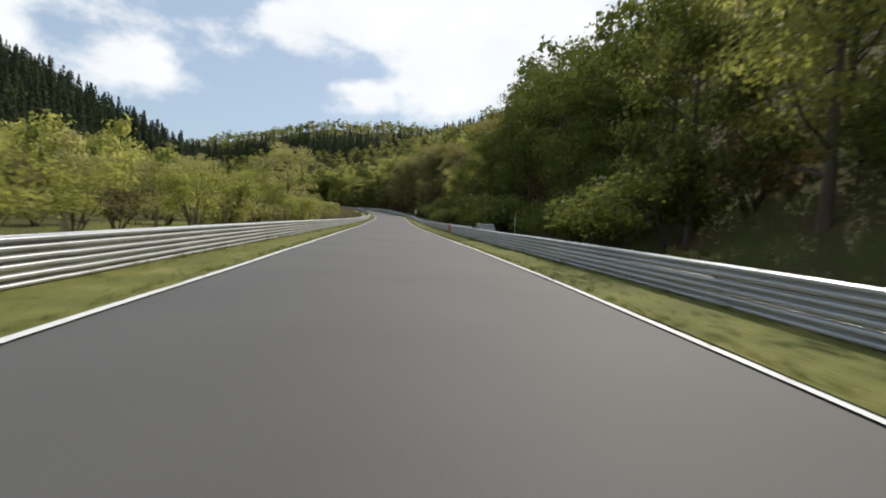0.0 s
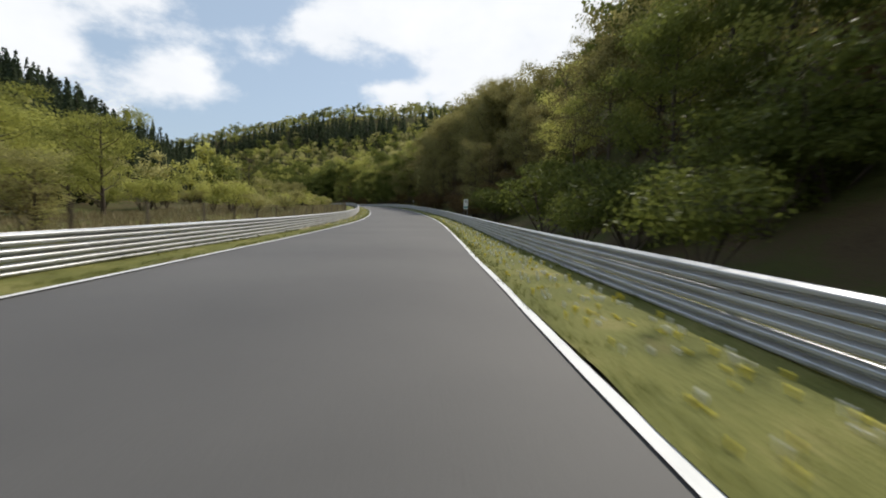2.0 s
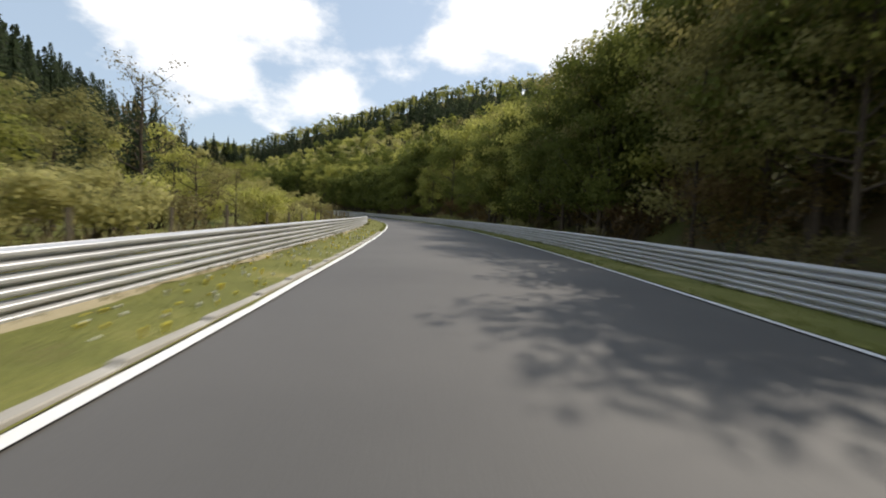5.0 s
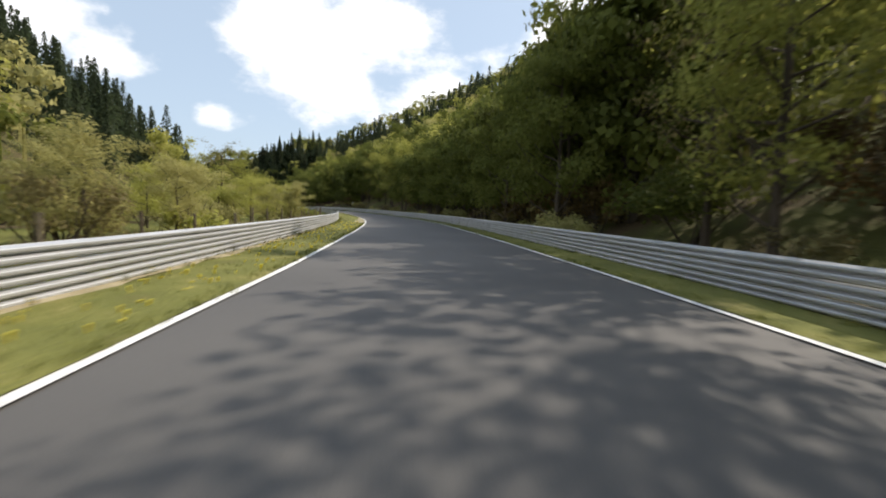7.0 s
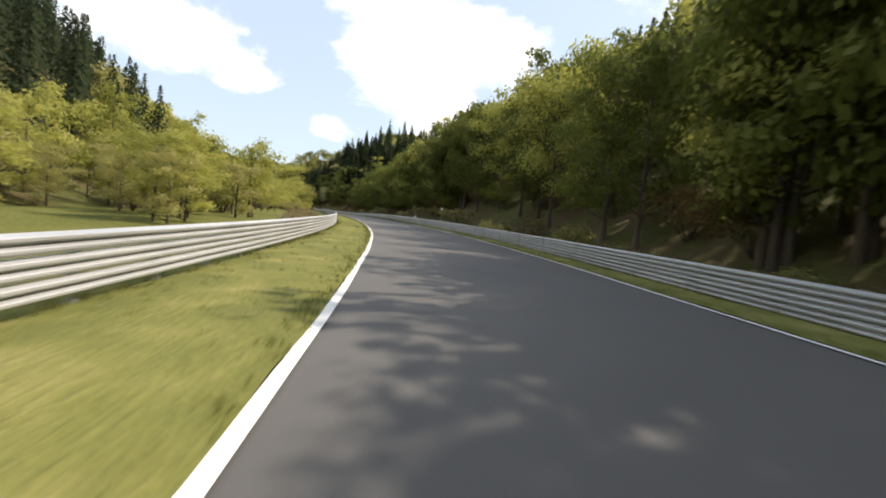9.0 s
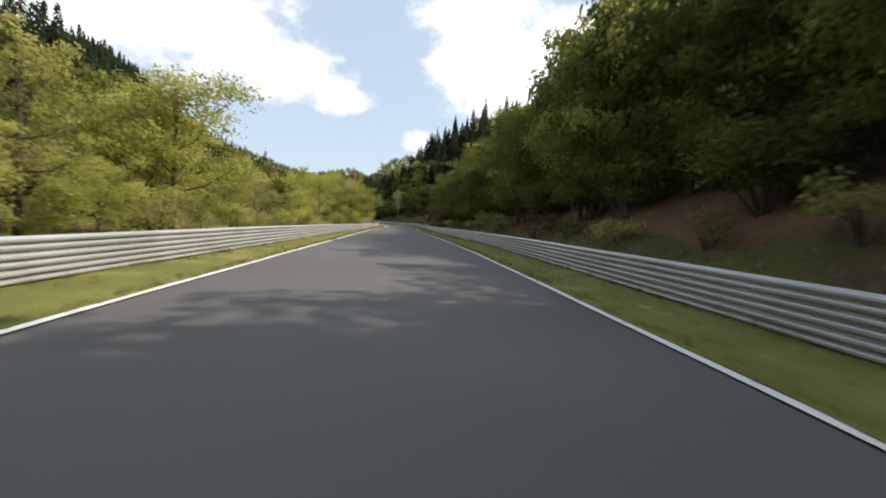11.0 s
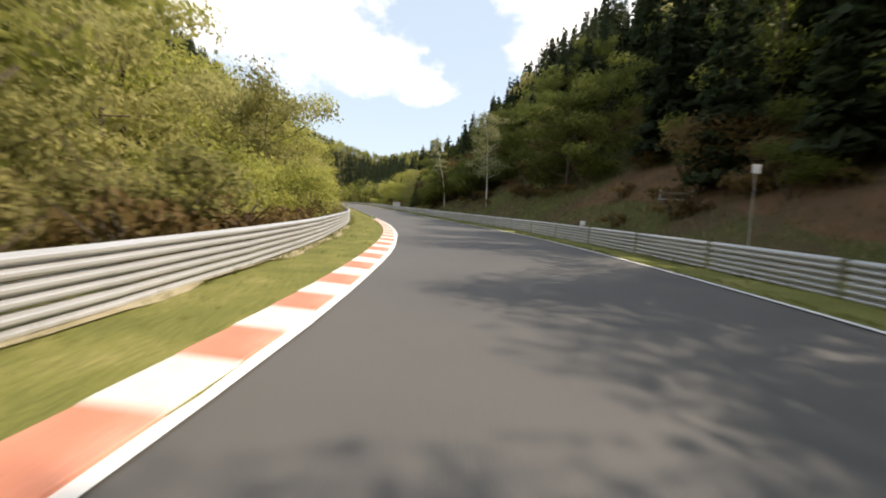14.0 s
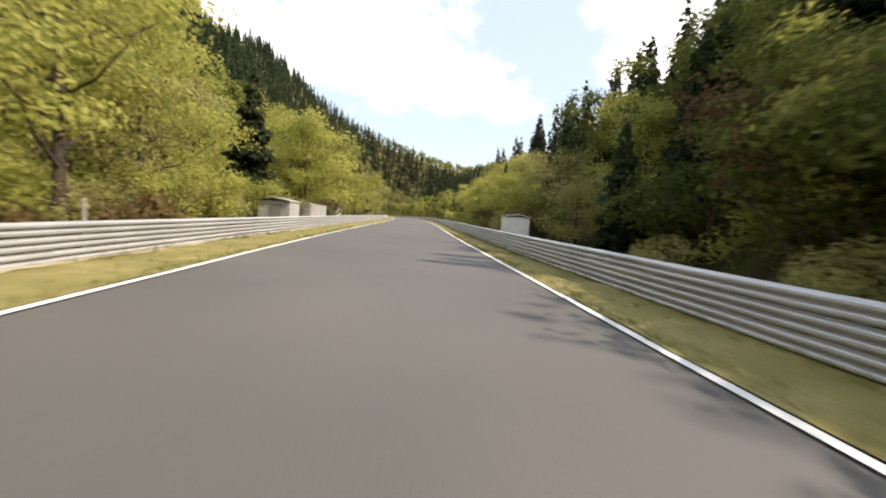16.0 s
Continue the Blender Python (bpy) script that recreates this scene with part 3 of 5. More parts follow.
kerb = holder("kerb", P(523, -4.1))
tagged(kerb, "red and white painted concrete kerb inside the left bend", "kerb", kind="structure")
lay("block", [piece_mesh("block", (.962, .52, .12), KERB_RED, .008, .07), piece_mesh("block", (.962, .52, .12), KERB_WHITE, .008, .07)],
    522.88, 567.5, .97, -HALF - .345, -0.045, kerb)
gutter = holder("gutter", P(158, -3.95))
tagged(gutter, "pale concrete edging slabs along the white line", "edging", kind="structure")
lay("slab", [piece_mesh("slab", (1.48, .13, .1), CONCRETE, .01)], 158, 214, 1.5, -HALF - .185, -0.03, gutter)
pavers = holder("paver_strip", P(303, -4.2))
tagged(pavers, "sandy lattice paving stones beside the white line", "paving", kind="structure")
STONE = piece_mesh("stone", (.27, .2, .09), PAVER, .012)
for k, (a, e) in enumerate(((303, 323), (303.15, 318), (303.6, 314), (304.2, 310))):
    lay("stone", [STONE], a, e, 0.33, -HALF - .24 - .24 * k, -0.018, pavers)


# ---- trees ----
def limbs(rng, height, spread, first, n, r0, lean=0.0):
    """Trunk and limbs of a broadleaf tree: tube chunks and the limb ends."""
    chunks, ends = [], []
    pts = [Vector((0, 0, -0.4))]
    for i in range(1, 7):
        u = i / 6
        pts.append(Vector((rng.normal() * .10 * u + lean * u * u * height, rng.normal() * .10 * u, height * .82 * u)))
    chunks.append(tube(pts, [r0 * (1.25 if i == 0 else 1 - .82 * i / 6) for i in range(7)], 7))
    for k in range(n):
        u = first + (0.97 - first) * (k + rng.random() * .6) / n
        a = k * 2.4 + rng.random()
        i = min(int(u * 6), 5)
        p0 = pts[i].lerp(pts[i + 1], u * 6 - i)
        L = spread * (0.55 + .5 * rng.random()) * (1.05 - .55 * max(0, (u - .45)))
        up = 0.35 + .5 * rng.random()
        e = p0 + Vector((math.cos(a) * L, math.sin(a) * L, L * up))
        m = p0.lerp(e, .5) + Vector((0, 0, -.12 * L))
        r = r0 * (.42 - .22 * u)
        chunks.append(tube([p0, m, e], [r, r * .6, r * .2], 5))
        ends.append((p0, e))
    ends.append((pts[-2], pts[-1]))
    return chunks, ends


def broadleaf(seed, height, spread, first, leaf, bark, count, lo, hi, name="broadleaf_tree", fill=1.0, n=11, stout=.017, lean=0.0, split=False):
    rng = np.random.default_rng(seed)
    h = holder(name)
    chunks, ends = limbs(rng, height, spread, first, n, height * stout, lean)
    v, f = chunks[0] if split else join_parts(chunks)
    t = new("trunk", mesh_arrays("trunk", v, f, bark, smooth=True))
    t.parent = h
    for v, f in chunks[1:] if split else ():
        new("limb", mesh_arrays("limb", v, f, bark, smooth=True)).parent = h
    blobs = []
    for a, b in ends:
        for u in (.55, 1.0):
            c = a.lerp(b, u) + Vector(rng.normal(size=3) * .25)
            r = spread * (.30 + .14 * rng.random()) * fill
            blobs.append((tuple(c), (r, r, r * (.62 + .25 * rng.random()))))
    v, f = blob_leaves(rng, blobs, count, lo, hi)
    c = new("crown", mesh_arrays("crown", v, f, leaf))
    c.parent = h
    return h


def spruce(seed, height, width, count, name="spruce", big=1.0):
    """Whorls of drooping boughs, each a fan of needle clumps."""
    rng = np.random.default_rng(seed)
    h = holder(name)
    pts = [(0, 0, -.4), (0.03, 0, height * .5), (0, 0, height)]
    v, f = tube(pts, [height * .016, height * .009, .015], 6)
    t = new("trunk", mesh_arrays("trunk", v, f, BARK, smooth=True))
    t.parent = h
    cen, nor, siz = [], [], []
    for _ in range(count):
        u = 1 - rng.random() ** .55
        z = height * (.08 + .92 * u)
        w = width * (1 - u) ** .85 * (.75 + .25 * math.sin(u * height * 4.2)) + .12
        a = rng.random() * 6.283
        q = .25 + .75 * rng.random() ** .5
        cen.append((math.cos(a) * w * q, math.sin(a) * w * q, z - .30 * w * q + rng.normal() * .08))
        nor.append((math.cos(a) * .35, math.sin(a) * .35, 1.0))
        siz.append(big * (.2 + .28 * (1 - u)) * (.7 + .6 * rng.random()))
    v, f = leaf_quads(rng, np.array(cen), np.array(nor) * 1.2, np.array(siz), droop=.25)
    c = new("crown", mesh_arrays("crown", v, f, NEEDLES))
    c.parent = h
    return h


def shrub(seed, height, spread, leaf, count, lo, hi, name="shrub"):
    """Stems forking from one stool, with a mound of leaves on them."""
    rng = np.random.default_rng(seed)
    ring = [(.06 * math.cos(w), .06 * math.sin(w), -.2) for w in (0, 1.571, 3.142, 4.712)]
    vs, fs = list(ring), []
    for k in range(7):
        a, L = rng.random() * 6.283, spread * (.4 + .5 * rng.random())
        e = Vector((math.cos(a) * L, math.sin(a) * L, height * (.6 + .35 * rng.random())))
        sv, sf = tube([e * .5 + Vector((0, 0, .1)), e], [.03, .008], 4)
        o = len(vs)
        vs += [tuple(p) for p in sv]
        fs += [tuple(q + o for q in face) for face in sf] + [(q, (q + 1) % 4, o + (q + 1) % 4, o + q) for q in range(4)]
    blobs = []
    for k in range(9):
        a, L = rng.random() * 6.283, spread * .75 * rng.random() ** .5
        r = spread * (.3 + .2 * rng.random())
        blobs.append(((math.cos(a) * L, math.sin(a) * L, height * (.28 + .5 * rng.random())), (r, r, height * (.22 + .12 * rng.random()))))
    bush = new(name, mesh_arrays(name, np.array(vs), np.array(fs), BARK))
    new("crown", mesh_arrays("crown", *blob_leaves(rng, blobs, count, lo, hi), leaf)).parent = bush
    return bush


KINDS = {
    "spring": [broadleaf(11, 12, 4.0, .12, LEAF_SPRING, BARK, 8600, .05, .15, fill=1.15, n=13), broadleaf(12, 10, 3.6, .07, LEAF_SPRING, BARK, 8000, .05, .145, fill=1.15, n=12),
               broadleaf(13, 14, 4.2, .15, LEAF_SPRING, BARK, 9000, .05, .155, fill=1.15, n=14)],
    "deep": [broadleaf(21, 12, 3.9, .10, LEAF_DEEP, BARK, 11000, .055, .155, fill=1.15, n=13), broadleaf(22, 14, 4.3, .12, LEAF_DEEP, BARK, 11500, .055, .165, fill=1.15, n=14)],
    "olive": [broadleaf(31, 9, 3.4, .05, LEAF_OLIVE, BARK, 7600, .05, .14, "young_tree", 1.2, 13), broadleaf(32, 11, 3.6, .07, LEAF_OLIVE, BARK, 7800, .05, .145, "young_tree", 1.17, 14)],
    "budding": [broadleaf(41, 11, 3.4, .22, LEAF_SPARSE, BARK, 1000, .06, .14, "budding_tree", .95, 18), broadleaf(42, 13, 3.6, .26, LEAF_SPARSE, BARK, 1100, .06, .15, "budding_tree", .95, 20)],
    "russet": [broadleaf(46, 12, 3.6, .2, LEAF_RUSSET, BARK, 8200, .05, .15, "budding_tree", 1.1, 18, .013), broadleaf(47, 14, 3.8, .24, LEAF_RUSSET, BARK, 8600, .05, .155, "budding_tree", 1.1, 20, .012)],
    "birch": [broadleaf(51, 11, 1.75, .3, LEAF_BIRCH, BIRCH, 4800, .035, .1, "birch", 1.2, 26, .0066, .05, True),
              broadleaf(52, 12, 1.25, .5, LEAF_BIRCH, BIRCH, 2400, .035, .1, "birch", 1.25, 20, .0062, .17, True)],
    "spruce": [spruce(61, 15, 2.9, 1900), spruce(62, 18, 3.2, 2100), spruce(63, 11, 2.5, 1700)],
    "shrub": [shrub(71, 2.2, 1.9, LEAF_OLIVE, 900, .05, .15), shrub(72, 1.6, 1.5, LEAF_SPRING, 800, .05, .14), shrub(73, 2.8, 2.2, LEAF_SPARSE, 700, .05, .14)],
    "thicket": [shrub(81, 4.2, 2.6, LEAF_DEEP, 3000, .045, .125, "thicket"), shrub(82, 4.8, 2.8, LEAF_BROWN, 2800, .04, .12, "scrub")],
    "hedge": [shrub(83, 3.6, 2.3, LEAF_OLIVE, 2600, .04, .115, "bush"), shrub(84, 4.4, 2.6, LEAF_SPRING, 2700, .04, .12, "leafy_bush")],
    "bramble": [shrub(85, 1.1, 1.5, LEAF_BROWN, 600, .04, .12, "bramble"), shrub(86, 1.4, 1.3, LEAF_BROWN, 600, .04, .12, "bramble")],
}
BACK = {   # coarser crowns for the rows behind
    "spring": [broadleaf(14, 12, 4.0, .14, LEAF_SPRING, BARK, 2500, .11, .27, "woodland_tree", 1.15), broadleaf(15, 14, 4.2, .18, LEAF_SPRING, BARK, 2500, .11, .28, "woodland_tree", 1.15)],
    "deep": [broadleaf(23, 12, 3.9, .14, LEAF_DEEP, BARK, 2600, .12, .31, "forest_tree", 1.15), broadleaf(24, 14, 4.3, .16, LEAF_DEEP, BARK, 2700, .12, .32, "forest_tree", 1.15)],
    "olive": [broadleaf(33, 10, 3.5, .08, LEAF_OLIVE, BARK, 2400, .1, .25, "young_tree", 1.15)],
    "spruce": [spruce(64, 15, 2.9, 1000, big=1.4), spruce(65, 18, 3.2, 1100, big=1.4)],
}
LABELS = {
    "spring": ("broadleaf tree in bright yellow-green spring leaf", "tree", "roadside broadleaf trees"),
    "deep": ("broadleaf tree with deep green leaves on the bank", "tree", "roadside broadleaf trees"),
    "olive": ("olive-green young broadleaf tree beyond the guardrail", "tree", "young trees"),
    "russet": ("brownish olive tree with slender stems in early leaf", "tree", "budding trees"),
    "budding": ("thin tree with bare limbs just coming into leaf", "tree", "budding trees"),
    "birch": ("slender birch with pale trunk and sparse leaves", "tree", "birches"),
    "spruce": ("dark green spruce with drooping boughs", "conifer", "spruces"),
    "thicket": ("dense dark thicket leafy down to the ground", "thicket", "roadside thickets"),
    "hedge": ("dense yellow-green bush leafy down to the ground", "bush", "bushes on the valley side"),
    "bramble": ("low brown dry bramble tangle behind the guardrail", "bramble", "brambles"),
    "shrub": ("low tangled shrub in early leaf", "shrub", "roadside shrubs"),
}
for kinds in (KINDS, BACK):
    for kind, obs in kinds.items():
        for ob in obs:
            tagged(ob, *LABELS[kind])
used = set()
tree_rng = random.Random(9)
TALL = {ob.name: max(max(c[2] for c in part_ob.bound_box) for part_ob in ob.children) for kinds in (KINDS, BACK) for obs in kinds.values() for ob in obs}
# how far over the road the wooded bank's shade reaches, by distance along it
SHADE = [(-60, 4.6), (126, 4.6), (133, -.6), (160, -.6), (169, -3.2), (184, -3.2), (188, -.2), (196, -.4), (222, -.2), (255, -3), (268, -4.8), (286, -4.8), (298, -3.3), (345, -3.0), (385, -4.4), (417, -4.8), (421, .8), (429, .8), (434, -3.2), (455, -3.6), (464, -.6), (511, -.6), (518, -3.4), (528, -3), (536, -1.8), (562, -1.8), (570, 1.6), (582, 2.4), (588, 1.2), (595, 1.2), (599, 4.2), (1150, 4.2)]


def fitting(s, d, height, blunt):
    """The tallest scale at which a tree on the bank keeps its shade off the sunlit part of the road."""
    rel = SUN_AZ + turn_at(s)
    reach = math.sin(rel) / math.tan(SUN_EL)
    up = float(G(s, d).z) - float(along(s)[3])
    best = 3.0
    for _ in range(4):
        top = up + best * height
        edge = row(SHADE, s - top * math.cos(rel) / math.tan(SUN_EL))
        best = max(.3, ((d - edge - blunt * best * height) / reach - up) / height)
    return best


def plant(kind, s, d, scale=1.0, variant=None, wide=1.0, label="", behind=False, free=False, spin=None):
    """Set a tree of that kind on the ground; the first of each variant is the one that was built."""
    pool = BACK[kind] if behind and kind in BACK else KINDS[kind]
    i = tree_rng.randrange(len(pool)) if variant is None else variant
    src = pool[i]
    if d > 0 and not free and kind not in ("shrub", "bramble"):
        scale = min(scale, fitting(s, d, TALL[src.name], -.04 if kind == "spruce" else .13))
    m = Matrix.Translation(G(s, d, -0.05)) @ Matrix.Rotation(tree_rng.random() * 6.283 if spin is None else spin, 4, 'Z') @ Matrix.Diagonal((scale * wide, scale * wide, scale, 1))
    if src.name not in used:
        used.add(src.name)
        src.matrix_basis = m
        ob = src
    else:
        keep = src.matrix_basis.copy()
        src.matrix_basis = Matrix()
        ob = copy_thing(src, m)
        src.matrix_basis = keep
    if label:
        tagged(ob, label)
    return ob


def mix(weights):
    names = list(weights)
    return tree_rng.choices(names, [weights[n] for n in names])[0]


# trees that stand out
plant("olive", 66.5, -14.2, 1.08, 1, .9, "tall open-crowned tree beside the guardrail")
plant("spring", 443, -14.0, .92, 0, 1.15, "broad yellow-green tree leaning over the guardrail")
plant("spring", 442, -16.2, .9, 1, 1.15)
plant("spring", 445.5, -16.5, .7, 2, 1.1)
plant("budding", 433, -15.5, .72, 1)
plant("budding", 429.5, -16.5, .75, 0)
plant("spruce", 426, -17.5, .55, 2)
plant("deep", 551, 16.5, .95, 1)
plant("deep", 566, 12.5, .78, 0, 1.35, "broad round-crowned dull green tree on the bank", free=True)
plant("russet", 570.5, 13.4, .62, 0, 1.3, free=True)
plant("thicket", 563, 12.4, .9, 0, 1.2)
plant("thicket", 568, 11.6, .8, 0, 1.2)
plant("birch", 579.5, 9.75, 1.12, 0, 1.0, free=True)
plant("birch", 597.5, 9.25, 1.0, 1, 1.0, "slender birch leaning over the grass strip, sparse leaves", free=True, spin=turn_at(597.5) + math.pi)
plant("spring", 603, 12.6, .5, 0, .85, free=True)
plant("spring", 613, 11.25, .58, 1, 1.0, "small yellow-green tree with spreading limbs behind the guardrail", free=True)
plant("birch", 592, 20.5, 1.0, 0)
for s, d, sc in ((101, -30, .82), (106, -26, .74), (112, -31, .86), (119, -27, .76), (126, -34, .8)):
    plant("spring", s, d, sc, None, 1.1)
for s, d, sc in ((140, -43, .72), (147, -47, .8), (152, -44, .66)):
    plant("spruce", s, d, sc)
plant("spruce", 622.3, 9.6, .58, 2)
plant("hedge", 639, 9.8, 1.05, 1, 1.0, "rounded pale yellow-green willow bush behind the guardrail")
plant("olive", 627, 9.4, .5, 0, 1.25, "rounded olive-green willow bush behind the guardrail")
plant("spruce", 639, -11.5, 1.12, 2)
for s, d, sc in ((657, -26, .8), (663, -30, .9), (670, -27, .75), (676, -33, .9)):
    plant("spruce", s, d, sc)
plant("budding", 242, -29.7, 1.4, 1, .8, "tall bare-limbed tree just coming into leaf")
plant("budding", 348, -24, 1.0, 1)

SETBACK = [(-60, 14), (60, 16), (132, 18), (148, 17.4), (166, 15.2), (184, 12.2), (214, 10.8), (300, 9.6), (350, 10.2), (400, 13), (470, 13), (505, 10.6), (540, 10.6), (555, 15), (585, 16.5), (605, 14), (640, 13), (760, 13)]
RIGHT_MIX = [(100, {"deep": 6, "spring": 1, "budding": 2}), (135, {"deep": 4, "spring": 2, "russet": 4}), (170, {"deep": 1, "russet": 8, "budding": 2}), (210, {"deep": 2, "spring": 2, "russet": 5, "budding": 3}), (255, {"deep": 6, "spring": 3, "budding": 1}), (330, {"deep": 6, "spring": 4, "budding": 1}),
             (470, {"deep": 6, "spring": 4}), (525, {"deep": 9, "spring": 1}), (545, {"deep": 6, "spruce": 3}), (590, {"deep": 4, "spruce": 8}), (640, {"spruce": 3, "deep": 6, "spring": 1}), (800, {"spring": 3, "spruce": 4, "olive": 2})]
tree_rng.seed(20)
for i in range(112):
    for j in range(3 if 130 < -24 + i * 6.6 < 545 else 2):
        s = -24 + i * 6.6 + tree_rng.uniform(-2.4, 2.4)
        d = row(SETBACK, s) + j * 6.2 + tree_rng.uniform(-1.6, 1.8)
        w = next(m for e, m in RIGHT_MIX if s < e)
        sc = (tree_rng.uniform(.62, .95) if j == 0 else tree_rng.uniform(.8, 1.08)) * float(np.interp(s, [30, 90, 120, 160, 176, 198, 206, 256, 262, 330, 380, 520, 550, 590, 605], [1.25, 1.38, 1.3, 1.3, 1.5, 1.5, 1.15, 1.25, 1.5, 1.5, 1.3, 1.15, 1.1, 1.2, 1.2]))
        if j == 0 and s > 540 and tree_rng.random() < .3:
            continue
        plant("spruce" if j and 548 < s < 584 and tree_rng.random() < .6 else mix(w), s, d, sc, None, .8 if 138 < s < 490 else .88 if s < 138 else 1.0, behind=j > 0 and s < 480)
tree_rng.seed(21)
for i in range(95):
    s = -20 + i * 6.4 + tree_rng.uniform(-3, 3)
    if 525 < s < 592:
        continue
    plant("shrub", s, row(SETBACK, s) - 2.6 + tree_rng.uniform(-.9, 1.5), tree_rng.uniform(.5, .95), tree_rng.choice((0, 2)), tree_rng.uniform(.9, 1.3))

tree_rng.seed(22)
for i in range(34):
    plant("spruce", tree_rng.uniform(556, 612), tree_rng.uniform(22, 44), tree_rng.uniform(1.1, 1.45), behind=tree_rng.random() < .5)
tree_rng.seed(23)
for i in range(34):
    plant("spruce", tree_rng.uniform(604, 652), tree_rng.uniform(17, 36), tree_rng.uniform(1.2, 1.5))
tree_rng.seed(24)
for i in range(26):
    plant("deep", tree_rng.uniform(584, 646), tree_rng.uniform(17, 28), tree_rng.uniform(.9, 1.2))
tree_rng.seed(25)
for i in range(30):
    plant("thicket", tree_rng.uniform(586, 646), tree_rng.uniform(10.5, 19), tree_rng.uniform(.7, 1.2), None, 1.2)
tree_rng.seed(26)
for i in range(44):
    plant("thicket", tree_rng.uniform(585, 614), tree_rng.uniform(10.4, 13.5), tree_rng.uniform(.75, 1.1), 0, 1.25)
tree_rng.seed(27)
for i in range(46):
    s = tree_rng.uniform(284, 352)
    plant("deep", s, row(SETBACK, s) + tree_rng.uniform(.5, 4), 1.5, None, .85, behind=True)
tree_rng.seed(81)
for i in range(70):
    s = tree_rng.uniform(408, 528)
    plant(mix({"deep": 5, "spring": 1}), s, row(SETBACK, s) + tree_rng.uniform(.6, 7), 1.25, None, .82, behind=True)
for i in range(46):
    s = tree_rng.uniform(408, 520)
    plant("thicket", s, row(SETBACK, s) + tree_rng.uniform(-.4, 3.5), tree_rng.uniform(.7, 1.0), 0, 1.3)
tree_rng.seed(83)
for i in range(40):
    plant("thicket", tree_rng.uniform(134, 186), tree_rng.uniform(9.6, 16.5), tree_rng.uniform(.6, 1.0), 1, tree_rng.uniform(1.0, 1.3))
for i in range(18):
    plant(mix({"budding": 2, "russet": 1}), tree_rng.uniform(138, 186), tree_rng.uniform(11.2, 15), tree_rng.uniform(.75, 1.0), None, .7)
for i in range(44):
    plant("hedge", tree_rng.uniform(286, 346), -tree_rng.uniform(14, 36), tree_rng.uniform(.45, .8), None, tree_rng.uniform(1.0, 1.4))
tree_rng.seed(82)
for i in range(34):
    s = tree_rng.uniform(198, 248)
    plant(mix({"deep": 3, "russet": 2, "spring": 2}), s, row(SETBACK, s) + tree_rng.uniform(.3, 3.6), 1.4, None, .85)
tree_rng.seed(80)
for i in range(46):
    plant("thicket", tree_rng.uniform(590, 612), tree_rng.uniform(11.2, 15.5), tree_rng.uniform(.8, 1.2), None, 1.3)
tree_rng.seed(28)
for i in range(16):
    plant("spruce", tree_rng.uniform(594, 630), tree_rng.uniform(13.5, 18), tree_rng.uniform(.9, 1.2))
tree_rng.seed(29)
for i in range(20):
    s = tree_rng.uniform(142, 196)
    plant(mix({"russet": 5, "budding": 3}), s, row(SETBACK, s) + tree_rng.uniform(0, 5), tree_rng.uniform(1.0, 1.4), None, .8)
tree_rng.seed(30)
for i in range(30):
    s = tree_rng.uniform(148, 186)
    plant("russet", s, row(SETBACK, s) + tree_rng.uniform(0, 4), 1.4, None, .8)
tree_rng.seed(31)
for i in range(44):
    plant(mix({"spring": 6, "olive": 3}), tree_rng.uniform(360, 438), -tree_rng.uniform(12, 28), tree_rng.uniform(.34, .5), behind=tree_rng.random() < .6)
tree_rng.seed(32)
for i in range(18):
    plant("deep", tree_rng.uniform(578, 606), tree_rng.uniform(13, 21), tree_rng.uniform(.8, 1.1))
tree_rng.seed(33)
for i in range(64):
    plant("spruce", tree_rng.uniform(582, 666), tree_rng.uniform(26, 62), tree_rng.uniform(1.0, 1.3), behind=True)
tree_rng.seed(34)
for i in range(56):
    plant("thicket", tree_rng.uniform(-16, 134), tree_rng.uniform(9.3, 15.5), tree_rng.uniform(.7, 1.15), 0, tree_rng.uniform(1.0, 1.4))
tree_rng.seed(35)
for i in range(70):
    plant(mix({"spring": 6, "olive": 3}), tree_rng.uniform(655, 830), -tree_rng.uniform(9.5, 40), tree_rng.uniform(.7, 1.0), behind=True)
tree_rng.seed(36)
for i in range(64):
    plant("hedge", tree_rng.uniform(-14, 86), -tree_rng.uniform(10.5, 30), tree_rng.uniform(.6, 1.15), None, tree_rng.uniform(.9, 1.4))
tree_rng.seed(37)
for i in range(30):
    plant("hedge", tree_rng.uniform(178, 240), -tree_rng.uniform(10, 17), tree_rng.uniform(.45, .8), None, tree_rng.uniform(.9, 1.4))
tree_rng.seed(38)
for i in range(70):
    s = tree_rng.uniform(640, 700)
    plant("spruce", s, tree_rng.uniform(22, 52), tree_rng.uniform(1.1, 1.5), behind=True)
tree_rng.seed(39)
for i in range(70):
    s = tree_rng.uniform(690, 790)
    plant("spruce", s, tree_rng.uniform(24, 64), tree_rng.uniform(1.1, 1.45), behind=True)
tree_rng.seed(40)
for i in range(150):
    s = -20 + i * 4.6 + tree_rng.uniform(-2, 2)
    d = row(SETBACK, s) + tree_rng.uniform(-1.2 if s > 380 else .4, 4.2)
    plant("thicket", s, d, tree_rng.uniform(.6, 1.05), None, tree_rng.uniform(.9, 1.3))
tree_rng.seed(41)
for i in range(44):
    s = tree_rng.uniform(512, 606)
    plant("bramble", s, tree_rng.uniform(8.5, 15), tree_rng.uniform(.6, 1.2))
tree_rng.seed(42)
